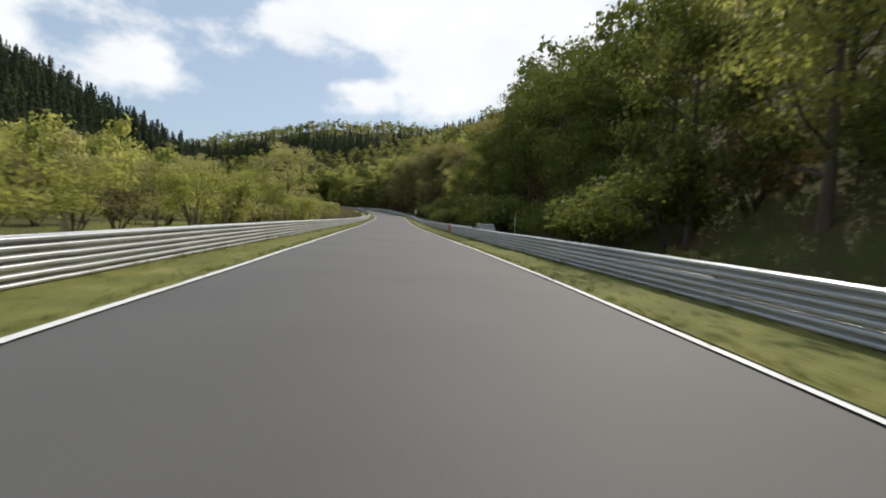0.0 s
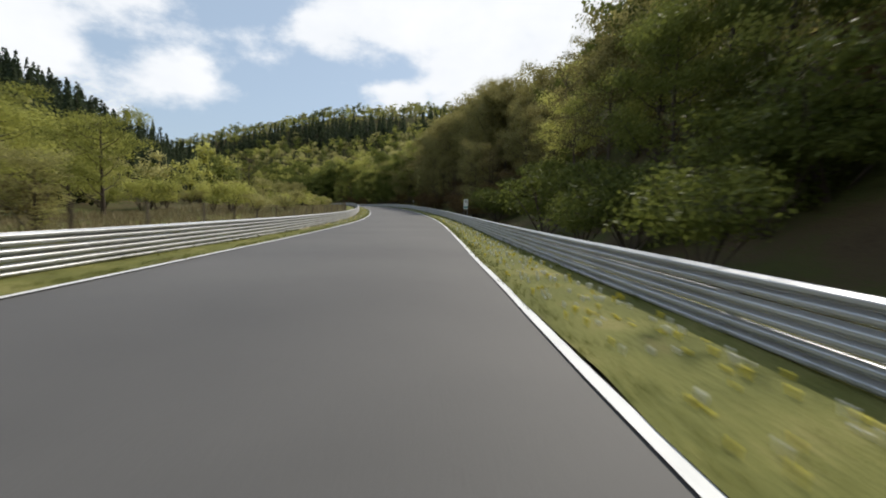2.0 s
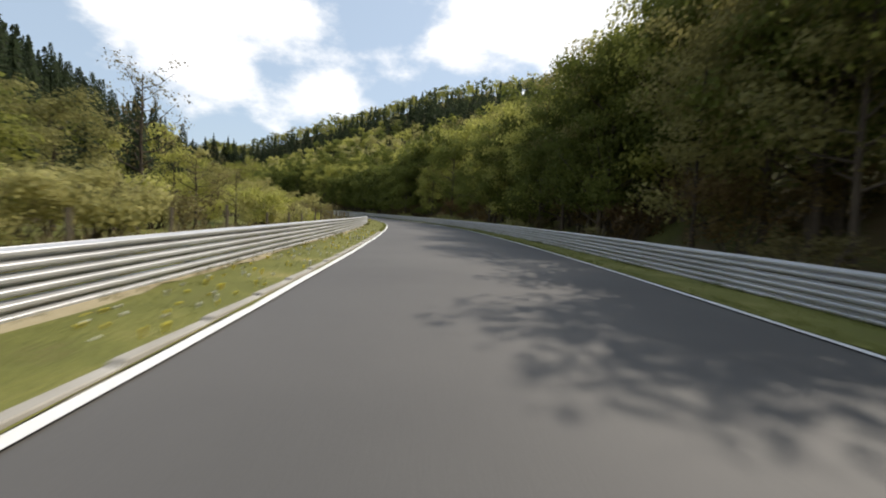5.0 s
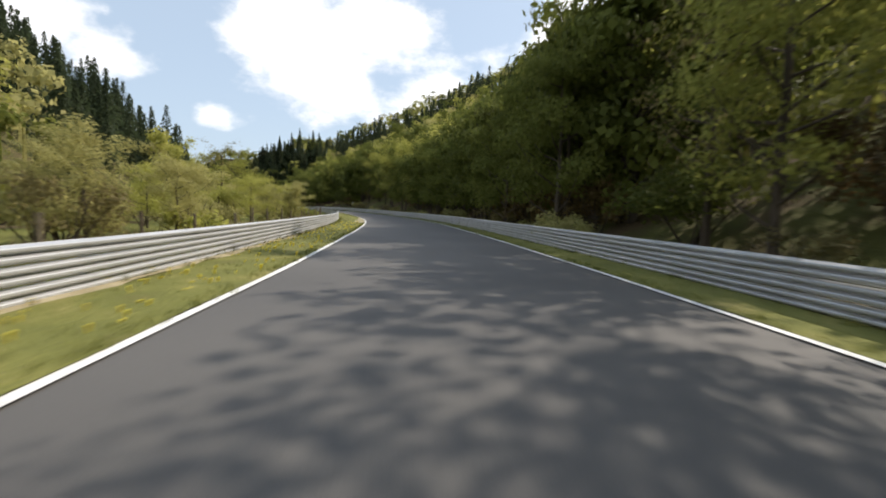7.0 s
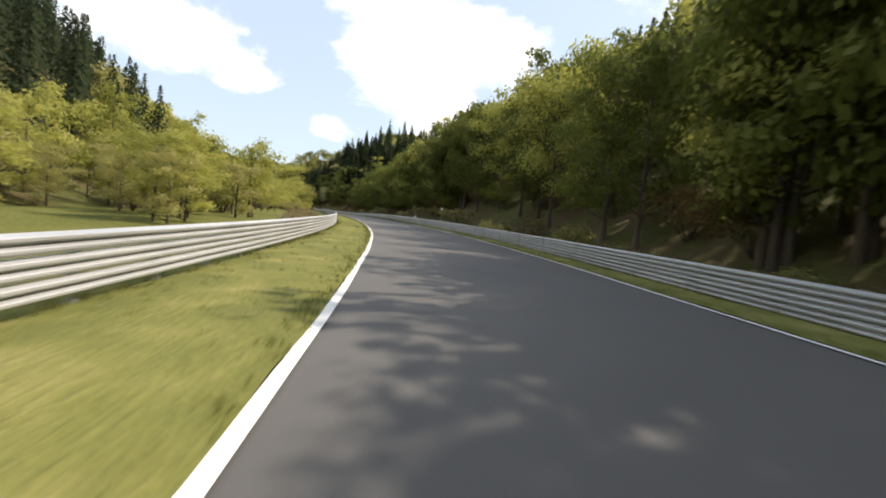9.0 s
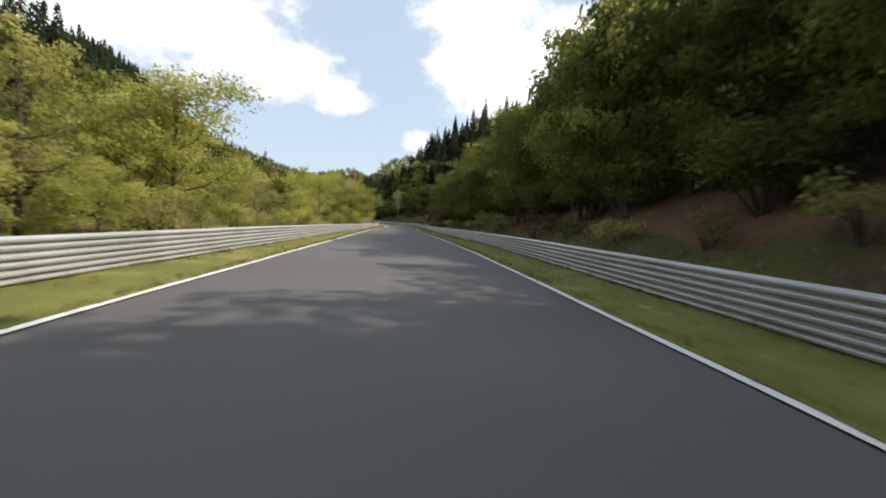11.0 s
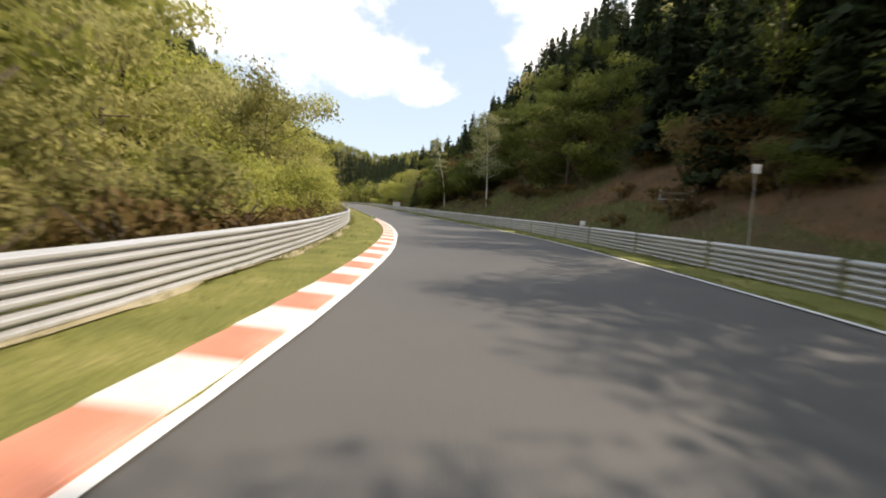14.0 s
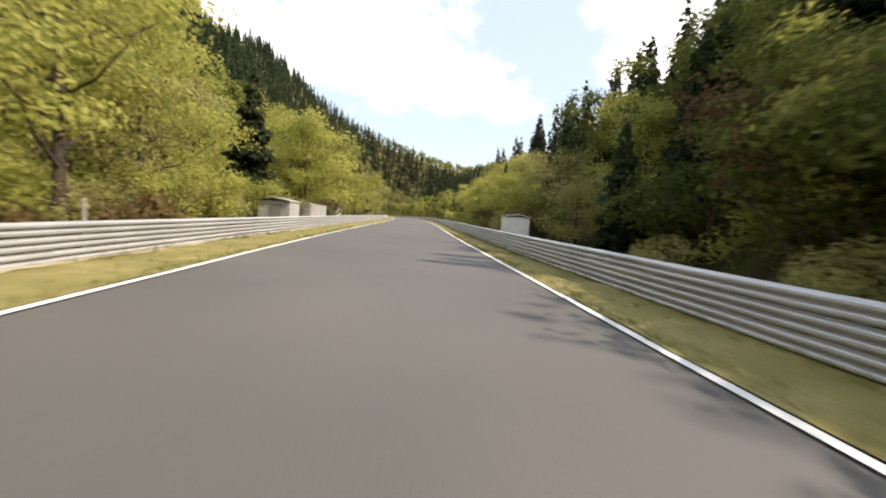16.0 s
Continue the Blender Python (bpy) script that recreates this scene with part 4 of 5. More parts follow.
for i in range(22):
    s = tree_rng.uniform(512, 606)
    plant("thicket", s, row(SETBACK, s) + tree_rng.uniform(-2, 2.5), tree_rng.uniform(.5, .9), None, 1.2)
tree_rng.seed(43)
for i in range(34):
    s = 612 + i * 3.4 + tree_rng.uniform(-1, 1)
    plant(mix({"hedge": 3, "thicket": 1}), s, tree_rng.uniform(8.6, 12.5), tree_rng.uniform(.45, .8), None, 1.15)
tree_rng.seed(44)
for i in range(110):
    s = 506 + i * 1.25 + tree_rng.uniform(-1, 1)
    plant("hedge", s, -tree_rng.uniform(8.5, 12), tree_rng.uniform(.5, .95), None, tree_rng.uniform(.9, 1.25))
tree_rng.seed(45)
for i in range(64):
    s = tree_rng.uniform(128, 246)
    plant("hedge", s, -tree_rng.uniform(15, 44), tree_rng.uniform(.5, 1.0), None, tree_rng.uniform(.9, 1.4))
tree_rng.seed(46)
for i in range(26):
    s = 424 + i * 3.2 + tree_rng.uniform(-1, 1)
    plant("hedge", s, -tree_rng.uniform(10.5, 14.5), tree_rng.uniform(.45, .8), None, tree_rng.uniform(.9, 1.25))
tree_rng.seed(47)
for i in range(46):
    s = 520 + i * 2.2 + tree_rng.uniform(-1, 1)
    plant("bramble", s, left_rail(s) - tree_rng.uniform(1.9, 3.2), tree_rng.uniform(.9, 1.5))

tree_rng.seed(48)
for i in range(80):
    s = tree_rng.uniform(545, 730)
    plant(mix({"spring": 5, "olive": 3, "deep": 2, "spruce": 1}), s, -tree_rng.uniform(23, 46), tree_rng.uniform(.7, 1.05), behind=True)

tree_rng.seed(49)
for i in range(34):
    s = tree_rng.uniform(446, 548)
    plant(mix({"spring": 5, "olive": 3, "deep": 2}), s, -tree_rng.uniform(24, 44), tree_rng.uniform(.6, .95), behind=True)

# valley side: (to s, nearest, farthest, trees per 100 m, size, mix)
LEFT_MIX = [(60, 12, 34, 34, .58, {"olive": 4, "spring": 3, "shrub": 6}), (100, 14, 34, 28, .6, {"olive": 4, "spring": 2, "shrub": 5}),
            (175, 42, 68, 38, .85, {"spring": 6, "olive": 3, "spruce": 1}), (235, 12, 36, 48, .5, {"olive": 4, "hedge": 4, "budding": 1, "shrub": 6}),
            (345, 10.5, 32, 66, .34, {"olive": 6, "spring": 3, "hedge": 2, "shrub": 4}), (432, 13, 36, 58, .38, {"spring": 9, "olive": 4, "shrub": 5}),
            (455, 17, 34, 50, .62, {"spring": 5, "deep": 2, "spruce": 3, "shrub": 2}), (508, 11.5, 34, 50, .66, {"spring": 5, "olive": 3, "shrub": 6}),
            (575, 10, 30, 62, .92, {"olive": 6, "spring": 4, "shrub": 4}), (660, 10, 30, 60, .95, {"olive": 5, "spring": 5, "shrub": 3}), (780, 11, 30, 40, .7, {"spring": 5, "spruce": 2, "olive": 2})]
s_from = -24.0
tree_rng.seed(50)
for s_to, near, far, dense, size, w in LEFT_MIX:
    for i in range(int((s_to - s_from) * dense / 100)):
        s = tree_rng.uniform(s_from, s_to)
        d = near + (far - near) * tree_rng.random() ** 1.2
        k = mix(w)
        if 225 < s < 312 and d > 27 and k != "shrub" and tree_rng.random() < .8:
            plant("spruce", s, -d, tree_rng.uniform(.4, .6), behind=True)
            continue
        if k == "shrub":
            plant(k, s, -min(d, near + 5) + 1.5, tree_rng.uniform(.7, 1.2))
        else:
            plant(k, s, -d, tree_rng.uniform(.75, 1.2) * size * (1.0 + (.9 if size < .5 else .3) * (d - near) / (far - near)), behind=d > max(near + 8, 23))
    s_from = s_to


# ---- far woods ----
def far_woods(name, cells, template_fn, mats, label):
    """One mesh of many small trees: cells are x, y, z, scale, turn, slot."""
    vs, fs, sl, o = [], [], [], 0
    for k, (x, y, z, sc, a, slot) in enumerate(cells):
        v, f = template_fn[k % len(template_fn)]
        c, sn = math.cos(a), math.sin(a)
        w = np.empty_like(v)
        w[:, 0], w[:, 1], w[:, 2] = (v[:, 0] * c - v[:, 1] * sn) * sc + x, (v[:, 0] * sn + v[:, 1] * c) * sc + y, v[:, 2] * sc + z
        vs.append(w)
        fs.append(f + o)
        sl.append(np.full(len(f), slot))
        o += len(v)
    return tagged(new(name, mesh_arrays(name, np.concatenate(vs), np.concatenate(fs), mats, np.concatenate(sl))), label, "woods", kind="stuff")


def far_leafy(seed, count=96, lo=.3, hi=.7):
    rng = np.random.default_rng(seed)
    blobs = []
    for k in range(6):
        a, L = rng.random() * 6.283, 2.0 * rng.random() ** .5
        r = 1.4 + .8 * rng.random()
        blobs.append(((math.cos(a) * L, math.sin(a) * L, 4.6 + 4.6 * rng.random()), (r, r, r * .85)))
    a = blob_leaves(rng, blobs, count, lo, hi)
    b = tube([(0, 0, -.5), (0, 0, 7)], [.2, .08], 3)
    return join_parts([a, b])


def far_spruce(seed, count=62, big=1.08):
    rng = np.random.default_rng(seed)
    cen, nor, siz = [], [], []
    for k in range(count):
        u = ((k + .5) / count) ** .8
        z, w = 12.5 * (.12 + .88 * u), 2.9 * (1 - u) + .2
        a = k * 2.4
        q = .6 if count < 100 else .35 + .6 * rng.random()
        cen.append((math.cos(a) * w * q, math.sin(a) * w * q, z - .3 * w))
        nor.append((math.cos(a) * .6, math.sin(a) * .6, .9))
        siz.append(big * (.4 + .72 * (1 - u)))
    a = leaf_quads(rng, np.array(cen), np.array(nor) * 1.6, np.array(siz), droop=.35)
    b = tube([(0, 0, -.5), (0, 0, 12.4)], [.22, .03], 3)
    return join_parts([a, b])


FL, FS = [far_leafy(i) for i in range(5)], [far_spruce(i) for i in range(4)]
FSN = [far_spruce(10 + i, 260, .5) for i in range(4)]
FN = [far_leafy(20 + i, 330, .17, .4) for i in range(6)]
rng = np.random.default_rng(77)
fx, fy = np.meshgrid(np.arange(-1160, 330, 5.5), np.arange(-120, 1000, 5.5))
fx = fx.ravel() + rng.uniform(-2.2, 2.2, fx.size)
fy = fy.ravel() + rng.uniform(-2.2, 2.2, fy.size)
fs_, fd = nearest(fx, fy)
limit = np.where(fd > 0, row(SETBACK, fs_) + 10.5, 33.0)
limit = np.where((fd < 0) & (fs_ > 95) & (fs_ < 180), 66.0, limit)
crest = np.where(fd > 0, row(RIGHT_FOOT, fs_) + row(RIGHT_WIDE, fs_), row(LEFT_FOOT, fs_) + row(LEFT_WIDE, fs_))
outer = np.where(fs_ > 900, 270.0, np.minimum(crest + 36.0, 240.0))
thin = np.where(fs_ > 900, .35, np.clip((np.abs(fd) - 90) / 160, 0, .4))
ok = (np.abs(fd) > limit) & (np.abs(fd) < outer) & (rng.random(fx.size) > thin) & (fs_ > -70)
fx, fy, fs_, fd, top = fx[ok], fy[ok], fs_[ok], fd[ok], crest[ok]
fz = along(fs_)[3] + rise(fs_, fd, fx, fy) - 0.3
patch = wave(fx, fy, 45.0, 8) + 0.35 * rng.normal(size=len(fx))
a = np.abs(fd)
band = np.clip(1.25 - np.abs(a / top - np.interp(fs_, [320, 350, 520, 560], [.9, .62, .62, .68])) / np.interp(fs_, [320, 350, 520, 560], [.22, .15, .15, .22]), 0, 1)
pine = np.where(fd > 0, band * 2.2 - .95, np.clip((a / top - np.interp(fs_, [170, 215, 330, 360, 400, 430, 480], [.55, .22, .16, .12, .14, .25, .38])) / .2, 0, 1) * 2.2 - .7)
is_pine = patch * .75 < pine
pick = rng.random(len(fx))
leafy_cells, pine_cells, near_cells, near_pines = [], [], [], []
for k in range(len(fx)):
    sc = (.75 + .5 * pick[k]) * (1.25 if fs_[k] > 780 else 1.0)
    if is_pine[k]:
        (near_pines if a[k] < 64 and 170 < fs_[k] < 700 else pine_cells).append((fx[k], fy[k], fz[k], sc * 1.0, pick[k] * 40, 0))
    else:
        (near_cells if a[k] < 62 and -20 < fs_[k] < 700 else leafy_cells).append((fx[k], fy[k], fz[k], sc, pick[k] * 40, int(pick[k] * 977) % 3))
far_woods("far_broadleaf_woods", leafy_cells, FL, [LEAF_SPRING, LEAF_DEEP, LEAF_OLIVE], "mixed green broadleaf woods on the hillsides")
far_woods("slope_woods", near_cells, FN, [LEAF_SPRING, LEAF_DEEP, LEAF_OLIVE], "mixed broadleaf woods on the lower slopes")
far_woods("slope_spruce_woods", near_pines, FSN, [NEEDLES], "dark spruce woods on the lower slopes")
far_woods("far_spruce_woods", pine_cells, FS, [NEEDLES], "dark spruce woods along the ridges")


# ---- roadside things ----
def sign_post(name, s, d, z0, z1, w, board_mat, label, category, turn=0.0, extra=None):
    """A flat board on one or two posts, facing back along the track."""
    g = G(s, d)
    base = float(along(s)[3])
    h = holder(name, g, turn_at(s) + turn)
    tagged(h, label, category)
    zb, zt = base + z0 - g.z, base + z1 - g.z
    bm = bmesh.new()
    box_bm(bm, (w, .02, zt - zb), Matrix.Translation((0, 0, zb)), .006)
    part("board", bm, board_mat, h)
    for x in ((-w * .36, w * .36) if w > .42 else (0,)):
        bm = bmesh.new()
        bmesh.ops.create_cone(bm, cap_ends=True, segments=8, radius1=.014, radius2=.014, depth=zt + .3, matrix=Matrix.Translation((x, .034, (zt - .3) / 2)))
        part("post", bm, STEEL, h)
    if extra:
        extra(h, w, zb, zt)
    return h


def number_board(h, w, zb, zt):
    bm = bmesh.new()
    box_bm(bm, (w - .06, .006, (zt - zb) * .2), Matrix.Translation((0, -.014, zb + .1)))
    part("lower_band", bm, BLUEGREY, h, "teal band")
    bm = bmesh.new()
    box_bm(bm, (.16, .006, .05), Matrix.Translation((.03, -.014, zb + .48)))
    part("bar", bm, STEEL, h, "grey bar of small print")
    bm = bmesh.new()
    box_bm(bm, (.02, .006, zt - zb - .04), Matrix.Translation((-w / 2 + .025, -.015, zb + .02)))
    part("edge_stripe", bm, BLUEGREY, h, "teal stripe")
    for x in (-.03, .12):
        cu = bpy.data.curves.new("digit", 'FONT')
        cu.body, cu.size, cu.align_x, cu.extrude = "1", .38, 'CENTER', .004
        cu.offset = 0.018
        cu.materials.append(BLACK)
        t = new("digit", cu)
        t.parent = h
        t.matrix_basis = Matrix.Translation((x, -.018, zb + (zt - zb) * .64)) @ Matrix.Rotation(radians(90), 4, 'X')


sign_post("marshal_sign", 123.6, 6.9, 1.2, 2.24, .47, WHITE, "white board with black number on two steel posts behind the guardrail", "sign", extra=number_board)
sign_post("small_sign", 401, 9.6, 2.2, 2.56, .36, WHITE, "small plain white square sign on a post on the bank", "sign")
sign_post("small_sign", 184.6, 9.3, 1.55, 1.9, .34, WHITE, "small plain white square sign on a post under trees", "sign")
sign_post("small_sign", 541.6, 7.65, 2.92, 3.2, .28, WHITE, "small plain white square sign on a post on the bank", "sign")


def marker_pole(s, d):
    g = G(s, d)
    h = holder("marker_pole", g)
    tagged(h, "white round pole with a red top behind the guardrail", "marker pole")
    bm = bmesh.new()
    bmesh.ops.create_cone(bm, cap_ends=True, segments=10, radius1=.017, radius2=.016, depth=2.3, matrix=Matrix.Translation((0, 0, 1.0)))
    part("shaft", bm, WHITE, h)
    bm = bmesh.new()
    bmesh.ops.create_cone(bm, cap_ends=True, segments=10, radius1=.028, radius2=.026, depth=.16, matrix=Matrix.Translation((0, 0, 2.2)))
    part("cap", bm, RED, h, "red cap")


marker_pole(28, 7.45)


def bench(s, d, turn):
    """A plain timber bench: a plank seat on two posts, with a back rail."""
    h = holder("bench", G(s, d, -.03), turn_at(s) + turn)
    tagged(h, "weathered pale timber bench on the grassy bank", "bench")
    bm = bmesh.new()
    box_bm(bm, (1.7, .34, .05), Matrix.Translation((0, 0, .44)), .008)
    part("seat", bm, POSTPALE, h)
    for x in (-.75, .75):
        bm = bmesh.new()
        box_bm(bm, (.1, .3, .62), Matrix.Translation((x, 0, -.18)), .008)
        part("leg", bm, POSTWOOD, h)
        bm = bmesh.new()
        box_bm(bm, (.09, .07, 1.15), Matrix.Translation((x, .2, -.18)), .008)
        part("back_post", bm, POSTPALE, h)
    bm = bmesh.new()
    box_bm(bm, (1.66, .04, .12), Matrix.Translation((0, .15, .74)), .008)
    part("backrest", bm, POSTWOOD, h)


bench(550.0, 10.6, -.5)


def rail_box(s, offset):
    d = float(offset(s))
    h = holder("rail_box", P(s, d, .83), turn_at(s))
    tagged(h, "small white plastic box clamped on the guardrail", "box")
    bm = bmesh.new()
    box_bm(bm, (.22, .12, .2), Matrix.Translation((0, 0, .02)), .02)
    part("case", bm, WHITE, h)
    bm = bmesh.new()
    box_bm(bm, (.1, .1, .14), Matrix.Translation((0, 0, -.1)), .005)
    part("clamp", bm, STEEL, h)


rail_box(399.8, right_rail)
rail_box(548.5, right_rail)


def fence_post(s, d, height, pale):
    g = G(s, d)
    bm = bmesh.new()
    r = .055 if not pale else .06
    if pale:
        box_bm(bm, (.075, .075, height + .3), Matrix.Translation((0, 0, -.3)), .012)
    else:
        bmesh.ops.create_cone(bm, cap_ends=True, segments=8, radius1=r, radius2=r * .85, depth=height + .3, matrix=Matrix.Translation((0, 0, (height - .3) / 2)))
    ob = bm_object("fence_post", bm, POSTPALE if pale else POSTWOOD)
    ob.matrix_basis = Matrix.Translation(g) @ Matrix.Rotation(tree_rng.uniform(-.05, .05), 4, 'X') @ Matrix.Rotation(tree_rng.uniform(-.05, .05), 4, 'Y') @ Matrix.Rotation(turn_at(s), 4, 'Z')
    tagged(ob, "pale square concrete fence post in long grass" if pale else "weathered round wooden fence post in long grass", "fence post", "fence posts on the valley side")


s = -12.0
while s < 330:
    fence_post(s, left_rail(s) - 2.2 + tree_rng.uniform(-.3, .3), 1.45 + tree_rng.uniform(-.15, .15), False)
    s += 3.6 + tree_rng.uniform(-.4, .5)
s = 572.0
while s < 618:
    fence_post(s, left_rail(s) - 1.6, 1.5, True)
    s += 6.2

# mesh fence behind the rail before the bend
mf = holder("mesh_fence", G(495, left_rail(495) - 1.1))
tagged(mf, "pale wire mesh fence with concrete posts behind the guardrail", "fence")
mf_base = mf.matrix_basis.translation
POST_PALE = piece_mesh("fence_post", (.075, .075, 1.75), POSTPALE, .012)
fs_list = np.arange(495, 515.1, 4.0)
for s in fs_list:
    ob = new("fence_post", POST_PALE)
    ob.parent = mf
    ob.matrix_basis = Matrix.Translation(G(s, left_rail(s) - 1.1, -.2) - mf_base) @ Matrix.Rotation(turn_at(s), 4, 'Z')
for s in fs_list[:-1]:
    a, b = G(s, left_rail(s) - 1.06, 0) - mf_base, G(s + 4, left_rail(s + 4) - 1.06, 0) - mf_base
    ch = []
    for k in range(14):
        z = Vector((0, 0, .08 + k * .107))
        ch.append(tube([a + z, b + z], [.004, .004], 3))
    for k in range(37):
        q = a.lerp(b, k / 37)
        ch.append(tube([q + Vector((0, 0, .06)), q + Vector((0, 0, 1.5))], [.004, .004], 3))
    v, f = join_parts(ch)
    ob = new("mesh_panel", mesh_arrays("mesh_panel", v, f, WIRE))
    ob.parent = mf


def hut(s, d, size, gable, label, turn=0.0, boards=HUTGREY):
    """A small marshal's hut: boarded walls, a roof and a door."""
    w, l, z = size
    h = holder("marshal_hut", G(s, d, -.05), turn_at(s) + turn)
    tagged(h, label, "hut", "marshal huts")
    for x, y, sx, sy in ((-w / 2, 0, .06, l), (w / 2, 0, .06, l), (0, l / 2, w - .06, .06)):
        n = max(3, int(max(sx, sy) / .22))
        for k in range(n):
            bm = bmesh.new()
            u = (k + .5) / n - .5
            if sx > sy:
                box_bm(bm, (sx / n - .008, .04, z), Matrix.Translation((x + u * sx, y, 0)), .005)
            else:
                box_bm(bm, (.04, sy / n - .008, z), Matrix.Translation((x, y + u * sy, 0)), .005)
            part("board", bm, boards, h)
    bm = bmesh.new()
    box_bm(bm, (w - .06, .05, z), Matrix.Translation((0, -l / 2, 0)), .005)
    part("front_wall", bm, boards, h)
    bm = bmesh.new()
    box_bm(bm, (.7, .03, min(1.75, z - .15)), Matrix.Translation((.1, -l / 2 - .035, .05)), .006)
    door = part("door", bm, DARKWALL if boards is HUTGREY else boards, h, "plain board door")
    bm = bmesh.new()
    box_bm(bm, (.03, .05, .12), Matrix.Translation((.36, -l / 2 - .07, .9)), .006)
    part("handle", bm, STEEL, door)
    bm = bmesh.new()
    if gable:
        p = [(-w / 2 - .08, z), (0, z + gable), (w / 2 + .08, z), (w / 2 + .08, z + .05), (0, z + gable + .06), (-w / 2 - .08, z + .05)]
        va = [bm.verts.new((x, -l / 2 - .15, q)) for x, q in p]
        vb = [bm.verts.new((x, l / 2 + .15, q)) for x, q in p]
        for k in range(6):
            bm.faces.new((va[k], va[(k + 1) % 6], vb[(k + 1) % 6], vb[k]))
        bm.faces.new((va[0], va[5], va[4], va[1]))
        bm.faces.new((va[1], va[4], va[3], va[2]))
        bm.faces.new((vb[1], vb[4], vb[5], vb[0]))
        bm.faces.new((vb[2], vb[3], vb[4], vb[1]))
        bmesh.ops.recalc_face_normals(bm, faces=bm.faces)
    else:
        box_bm(bm, (w + .12, l + .12, .06), Matrix.Translation((0, 0, z)), .01)
    part("roof", bm, HUTROOF, h)


hut(633.6, -7.7, (1.9, 2.4, 2.0), .2, "small low-gabled hut of grey boards beside the guardrail")
hut(641.5, -7.8, (1.9, 6.0, 1.95), 0, "small flat-roofed hut of grey boards beside the guardrail")
hut(660.0, -9.5, (2.2, 2.6, 1.9), 0, "small flat-roofed hut of grey boards among trees")
hut(629.0, 6.6, (1.3, 1.3, 1.7), .12, "narrow pale board hut behind the guardrail", boards=WHITE)


def parked_car(s, d, turn):
    """A small hatchback: lofted body, glasshouse, wheels, lamps."""
    h = holder("parked_car", G(s, d, 0.02), turn_at(s) + turn)
    tagged(h, "silver hatchback parked behind the guardrail under trees", "car")
    half = [(-2.05, .42, .62), (-1.95, .30, .80), (-1.2, .24, .90), (0.9, .24, .86), (1.7, .26, .76), (2.0, .38, .62)]
    bm = bmesh.new()
    rings = []
    for x, zl, zh in half:
        w = .84 - .10 * (abs(x) / 2.05) ** 4
        rings.append([bm.verts.new(q) for q in ((x, -w * .92, zl), (x, -w, (zl + zh) / 2), (x, -w * .93, zh), (x, 0, zh + .03), (x, w * .93, zh), (x, w, (zl + zh) / 2), (x, w * .92, zl))])
    for a, b in zip(rings, rings[1:]):
        for k in range(7):
            bm.faces.new((a[k], a[(k + 1) % 7], b[(k + 1) % 7], b[k]))
    bm.faces.new(rings[0])
    bm.faces.new(rings[-1][::-1])
    bmesh.ops.recalc_face_normals(bm, faces=bm.faces)
    part("body", bm, CARPAINT, h, smooth=True)
    lo = [(-1.85, .72), (.95, .72), (.95, -.72), (-1.85, -.72)]
    hi = [(-1.5, .56), (.15, .56), (.15, -.56), (-1.5, -.56)]
    bm = bmesh.new()
    a = [bm.verts.new((x, y, .88)) for x, y in lo]
    b = [bm.verts.new((x, y, 1.36)) for x, y in hi]
    for k in range(4):
        bm.faces.new((a[k], a[(k + 1) % 4], b[(k + 1) % 4], b[k]))
    bmesh.ops.recalc_face_normals(bm, faces=bm.faces)
    part("windows", bm, GLASSPALE, h, "pale glass with sun blinds")
    bm = bmesh.new()
    box_bm(bm, (1.75, 1.2, .09), Matrix.Translation((-.68, 0, 1.34)), .035)
    part("roof", bm, CARPAINT, h)
    for x in (-1.3, 1.3):
        for y in (-.78, .78):
            bm = bmesh.new()
            bmesh.ops.create_cone(bm, cap_ends=True, segments=18, radius1=.31, radius2=.31, depth=.2, matrix=Matrix.Translation((x, y, .31)) @ Matrix.Rotation(radians(90), 4, 'X'))
            wheel = part("wheel", bm, RUBBER, h)
            bm = bmesh.new()
            bmesh.ops.create_cone(bm, cap_ends=True, segments=14, radius1=.2, radius2=.17, depth=.05, matrix=Matrix.Translation((x, y + (.1 if y > 0 else -.1), .31)) @ Matrix.Rotation(radians(90), 4, 'X'))
            part("rim", bm, STEEL, wheel)
    for y in (-.6, .6):
        bm = bmesh.new()
        box_bm(bm, (.06, .3, .14), Matrix.Translation((2.0, y, .58)), .02)
        part("headlight", bm, WHITE, h)
        bm = bmesh.new()
        box_bm(bm, (.05, .16, .22), Matrix.Translation((-2.03, y * 1.1, .64)), .02)
        part("tail_light", bm, RED, h)


parked_car(41.5, 8.3, math.pi / 2)


# ---- grass tufts and flowers ----
def scatter(name, mat, label, category, count, spans, maker, seed):
    rng = np.random.default_rng(seed)
    vs, fs, o = [], [], 0
    for k in range(count):
        s_a, s_b, d_a, d_b = spans[k % len(spans)]
        s = rng.uniform(s_a, s_b)
        if d_a == 'rail':
            d = (left_rail(s) if d_b < 0 else right_rail(s)) + rng.normal() * .16 - .05 * np.sign(d_b)
        else:
            d = rng.uniform(d_a, d_b)
        if -4.3 < d < 0 and (522 < s < 569 or 158 < s < 215 and d > -3.95 or 302 < s < 322 and d > -4.9):
            continue
        x, y, z = ground_at(s, d)
        v, f = maker(rng)
        vs.append(v + np.array([float(x), float(y), float(z) + .03]))
        fs.append(f + o)
        o += len(v)
    return tagged(new(name, mesh_arrays(name, np.concatenate(vs), np.concatenate(fs), mat)), label, category, kind="stuff")


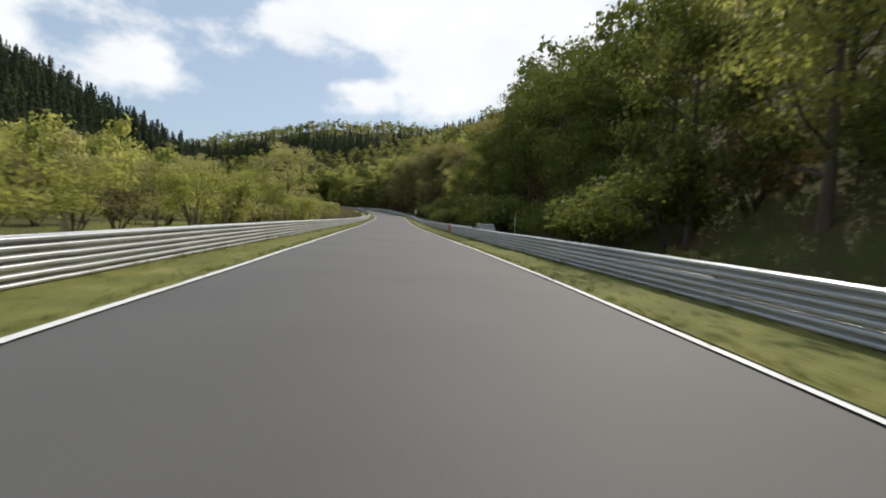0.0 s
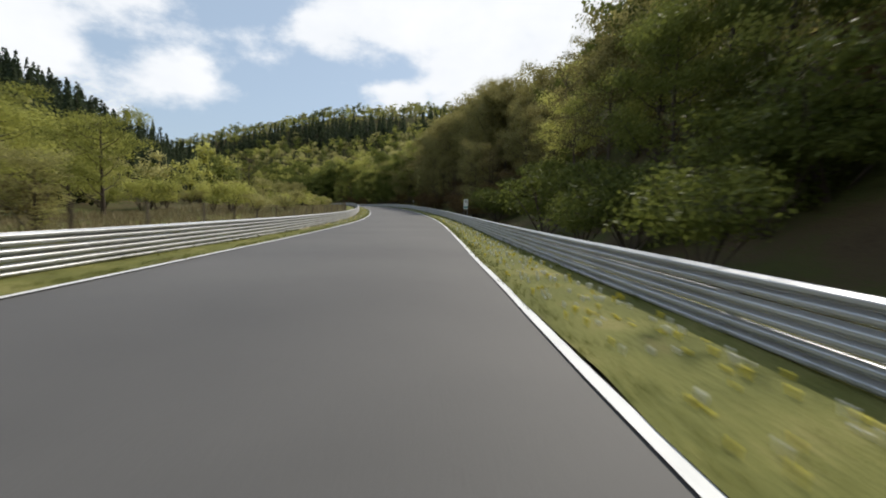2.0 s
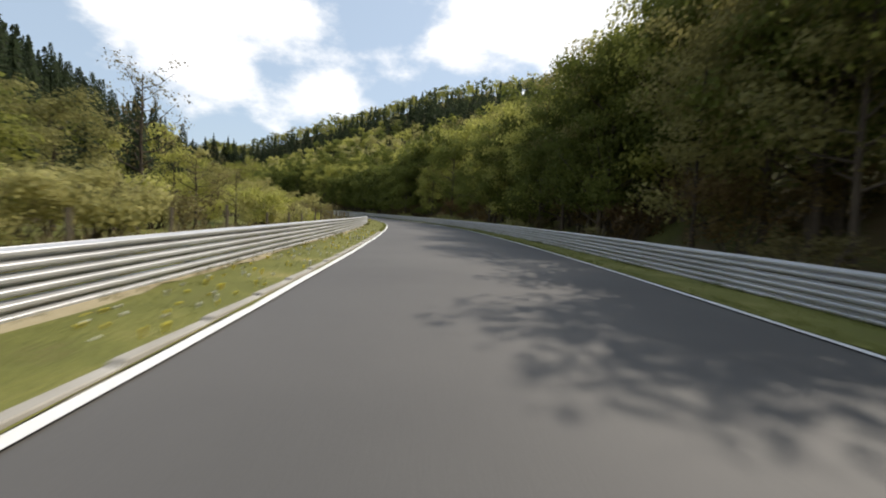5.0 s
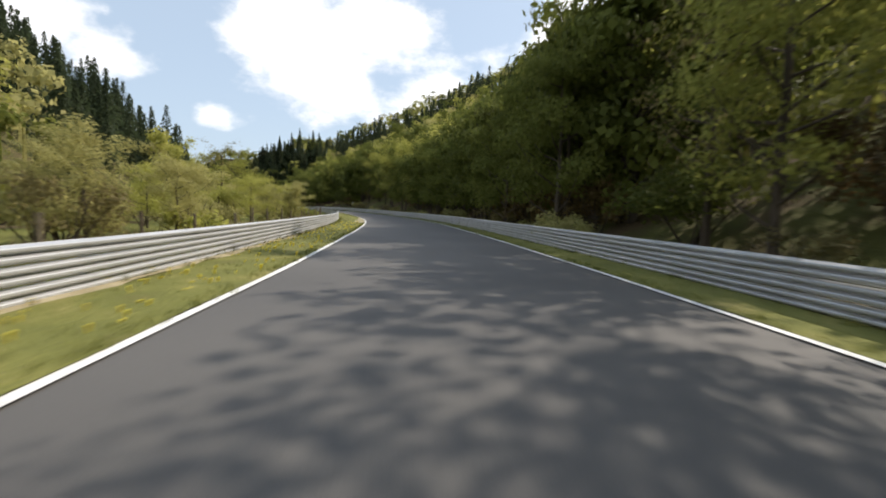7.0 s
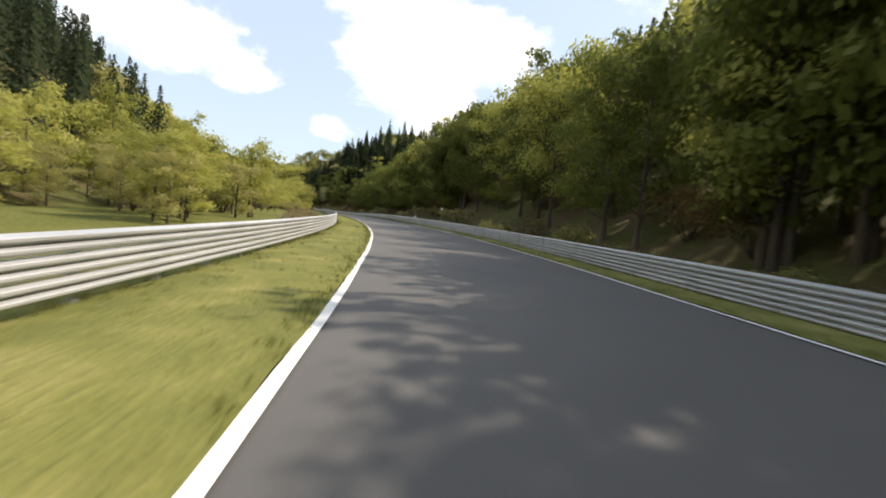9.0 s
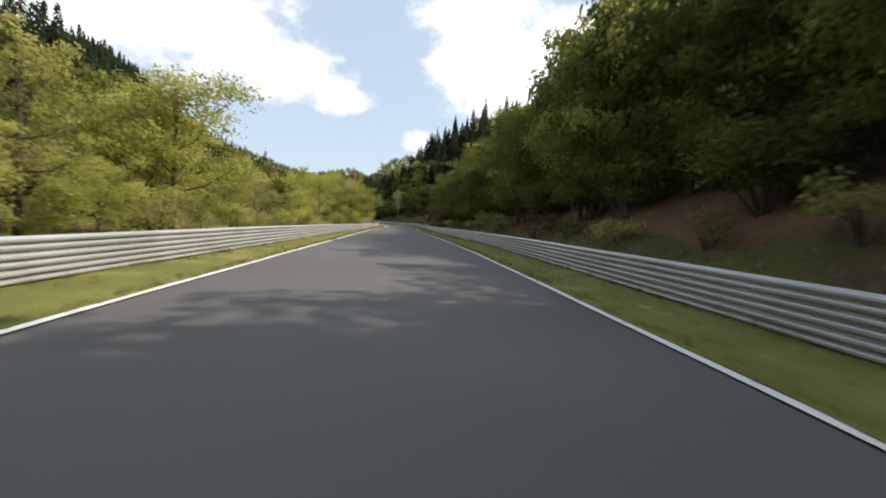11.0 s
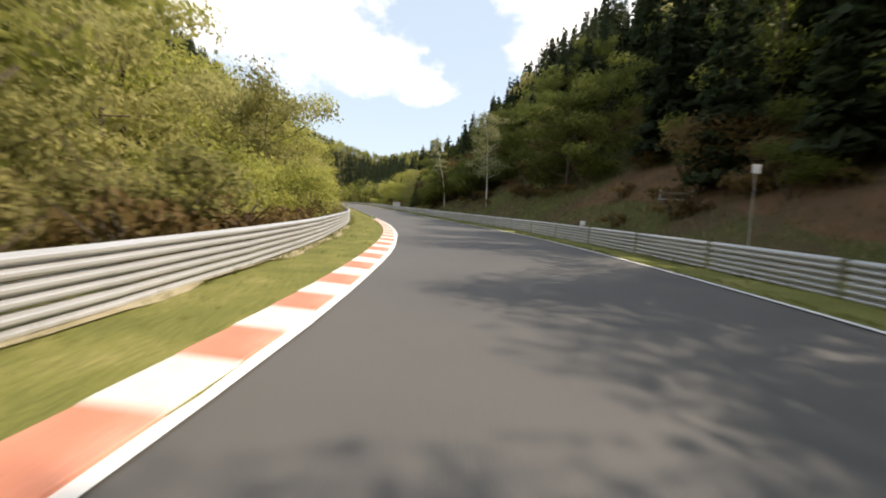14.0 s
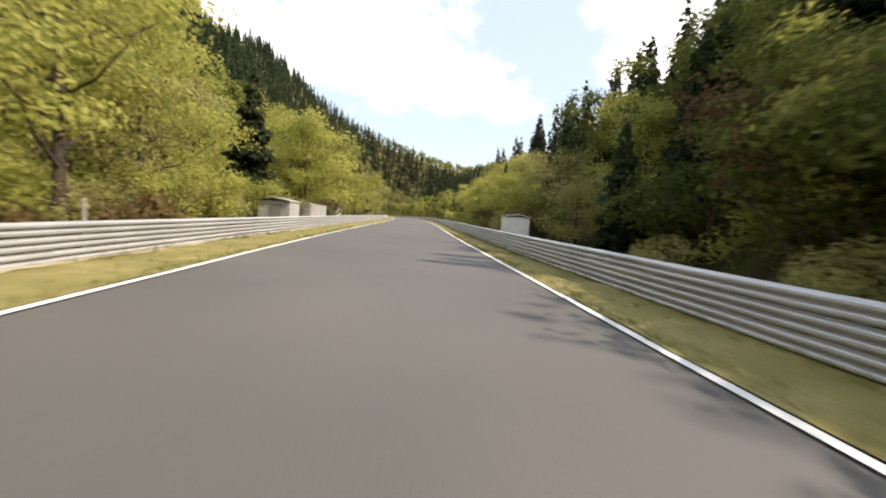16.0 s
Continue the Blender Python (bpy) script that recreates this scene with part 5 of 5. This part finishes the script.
def tuft(height, spread, blades):
    def make(rng):
        v, f = [], []
        for k in range(blades):
            a, L = rng.random() * 6.283, height * rng.uniform(.5, 1.1)
            b = np.array([rng.normal() * spread * .4, rng.normal() * spread * .4, -.03])
            side = np.array([math.cos(a + 1.57), math.sin(a + 1.57), 0]) * .008 * (1 + height * 4)
            tip = b + np.array([math.cos(a) * L * .45, math.sin(a) * L * .45, L])
            i = len(v)
            v += [b - side, b + side, tip]
            f.append((i, i + 1, i + 2))
        return np.array(v), np.array(f)
    return make


def flower(rng):
    r = rng.uniform(.018, .035)
    h = rng.uniform(.04, .12)
    t = rng.random() * 6.283
    c = np.array([0, 0, h])
    v = [c + np.array([math.cos(t + k * 1.5708) * r, math.sin(t + k * 1.5708) * r, 0.0]) for k in range(4)] + [c + np.array([0, 0, .014]), np.array([0, 0, -.03])]
    return np.array(v), np.array([(0, 1, 4), (1, 2, 4), (2, 3, 4), (3, 0, 4), (0, 5, 2), (1, 5, 3)])


scatter("verge_tufts", BLADE, "tufts of grass along the track's edges", "grass", 24000,
        [(-10, 640, -6.2, -3.75), (-10, 640, 3.75, 5.6), (-10, 640, 3.72, 3.95), (-10, 640, -3.95, -3.72)], tuft(.13, .12, 5), 5)
scatter("rail_tufts", BLADE, "long grass under the guardrails", "grass", 7000, [(-10, 640, 'rail', -1), (-10, 640, 'rail', 1)], tuft(.22, .2, 6), 6)
scatter("dry_stalks", STRAW, "dry stalks behind the valley-side guardrail", "grass", 7000, [(-10, 330, -13, -7.2), (380, 640, -11, -7.2), (90, 180, -30, -8)], tuft(.75, .4, 6), 7)
scatter("dandelions", FLOWER, "yellow dandelions in the verge grass", "flowers", 1000,
        [(60, 125, 3.9, 5.3), (105, 215, -5.2, -3.9), (250, 305, -5.8, -3.9)], flower, 8)
scatter("daisies", PALEFLOWER, "pale daisies in the verge grass", "flowers", 900, [(60, 125, 4.0, 5.3), (105, 215, -5.4, -4.0)], flower, 9)
scatter("bank_grass", STRAW, "dry tufts of grass on the wooded bank", "grass", 9000, [(-10, 380, 6.4, 11), (380, 610, 6.2, 12), (500, 610, 6.5, 17)], tuft(.34, .32, 6), 10)
scatter("bank_herbs", BLADE, "green herbs on the wooded bank", "grass", 7000, [(-10, 380, 6.2, 10), (380, 610, 6.0, 12), (600, 640, 6.2, 11)], tuft(.26, .3, 6), 11)
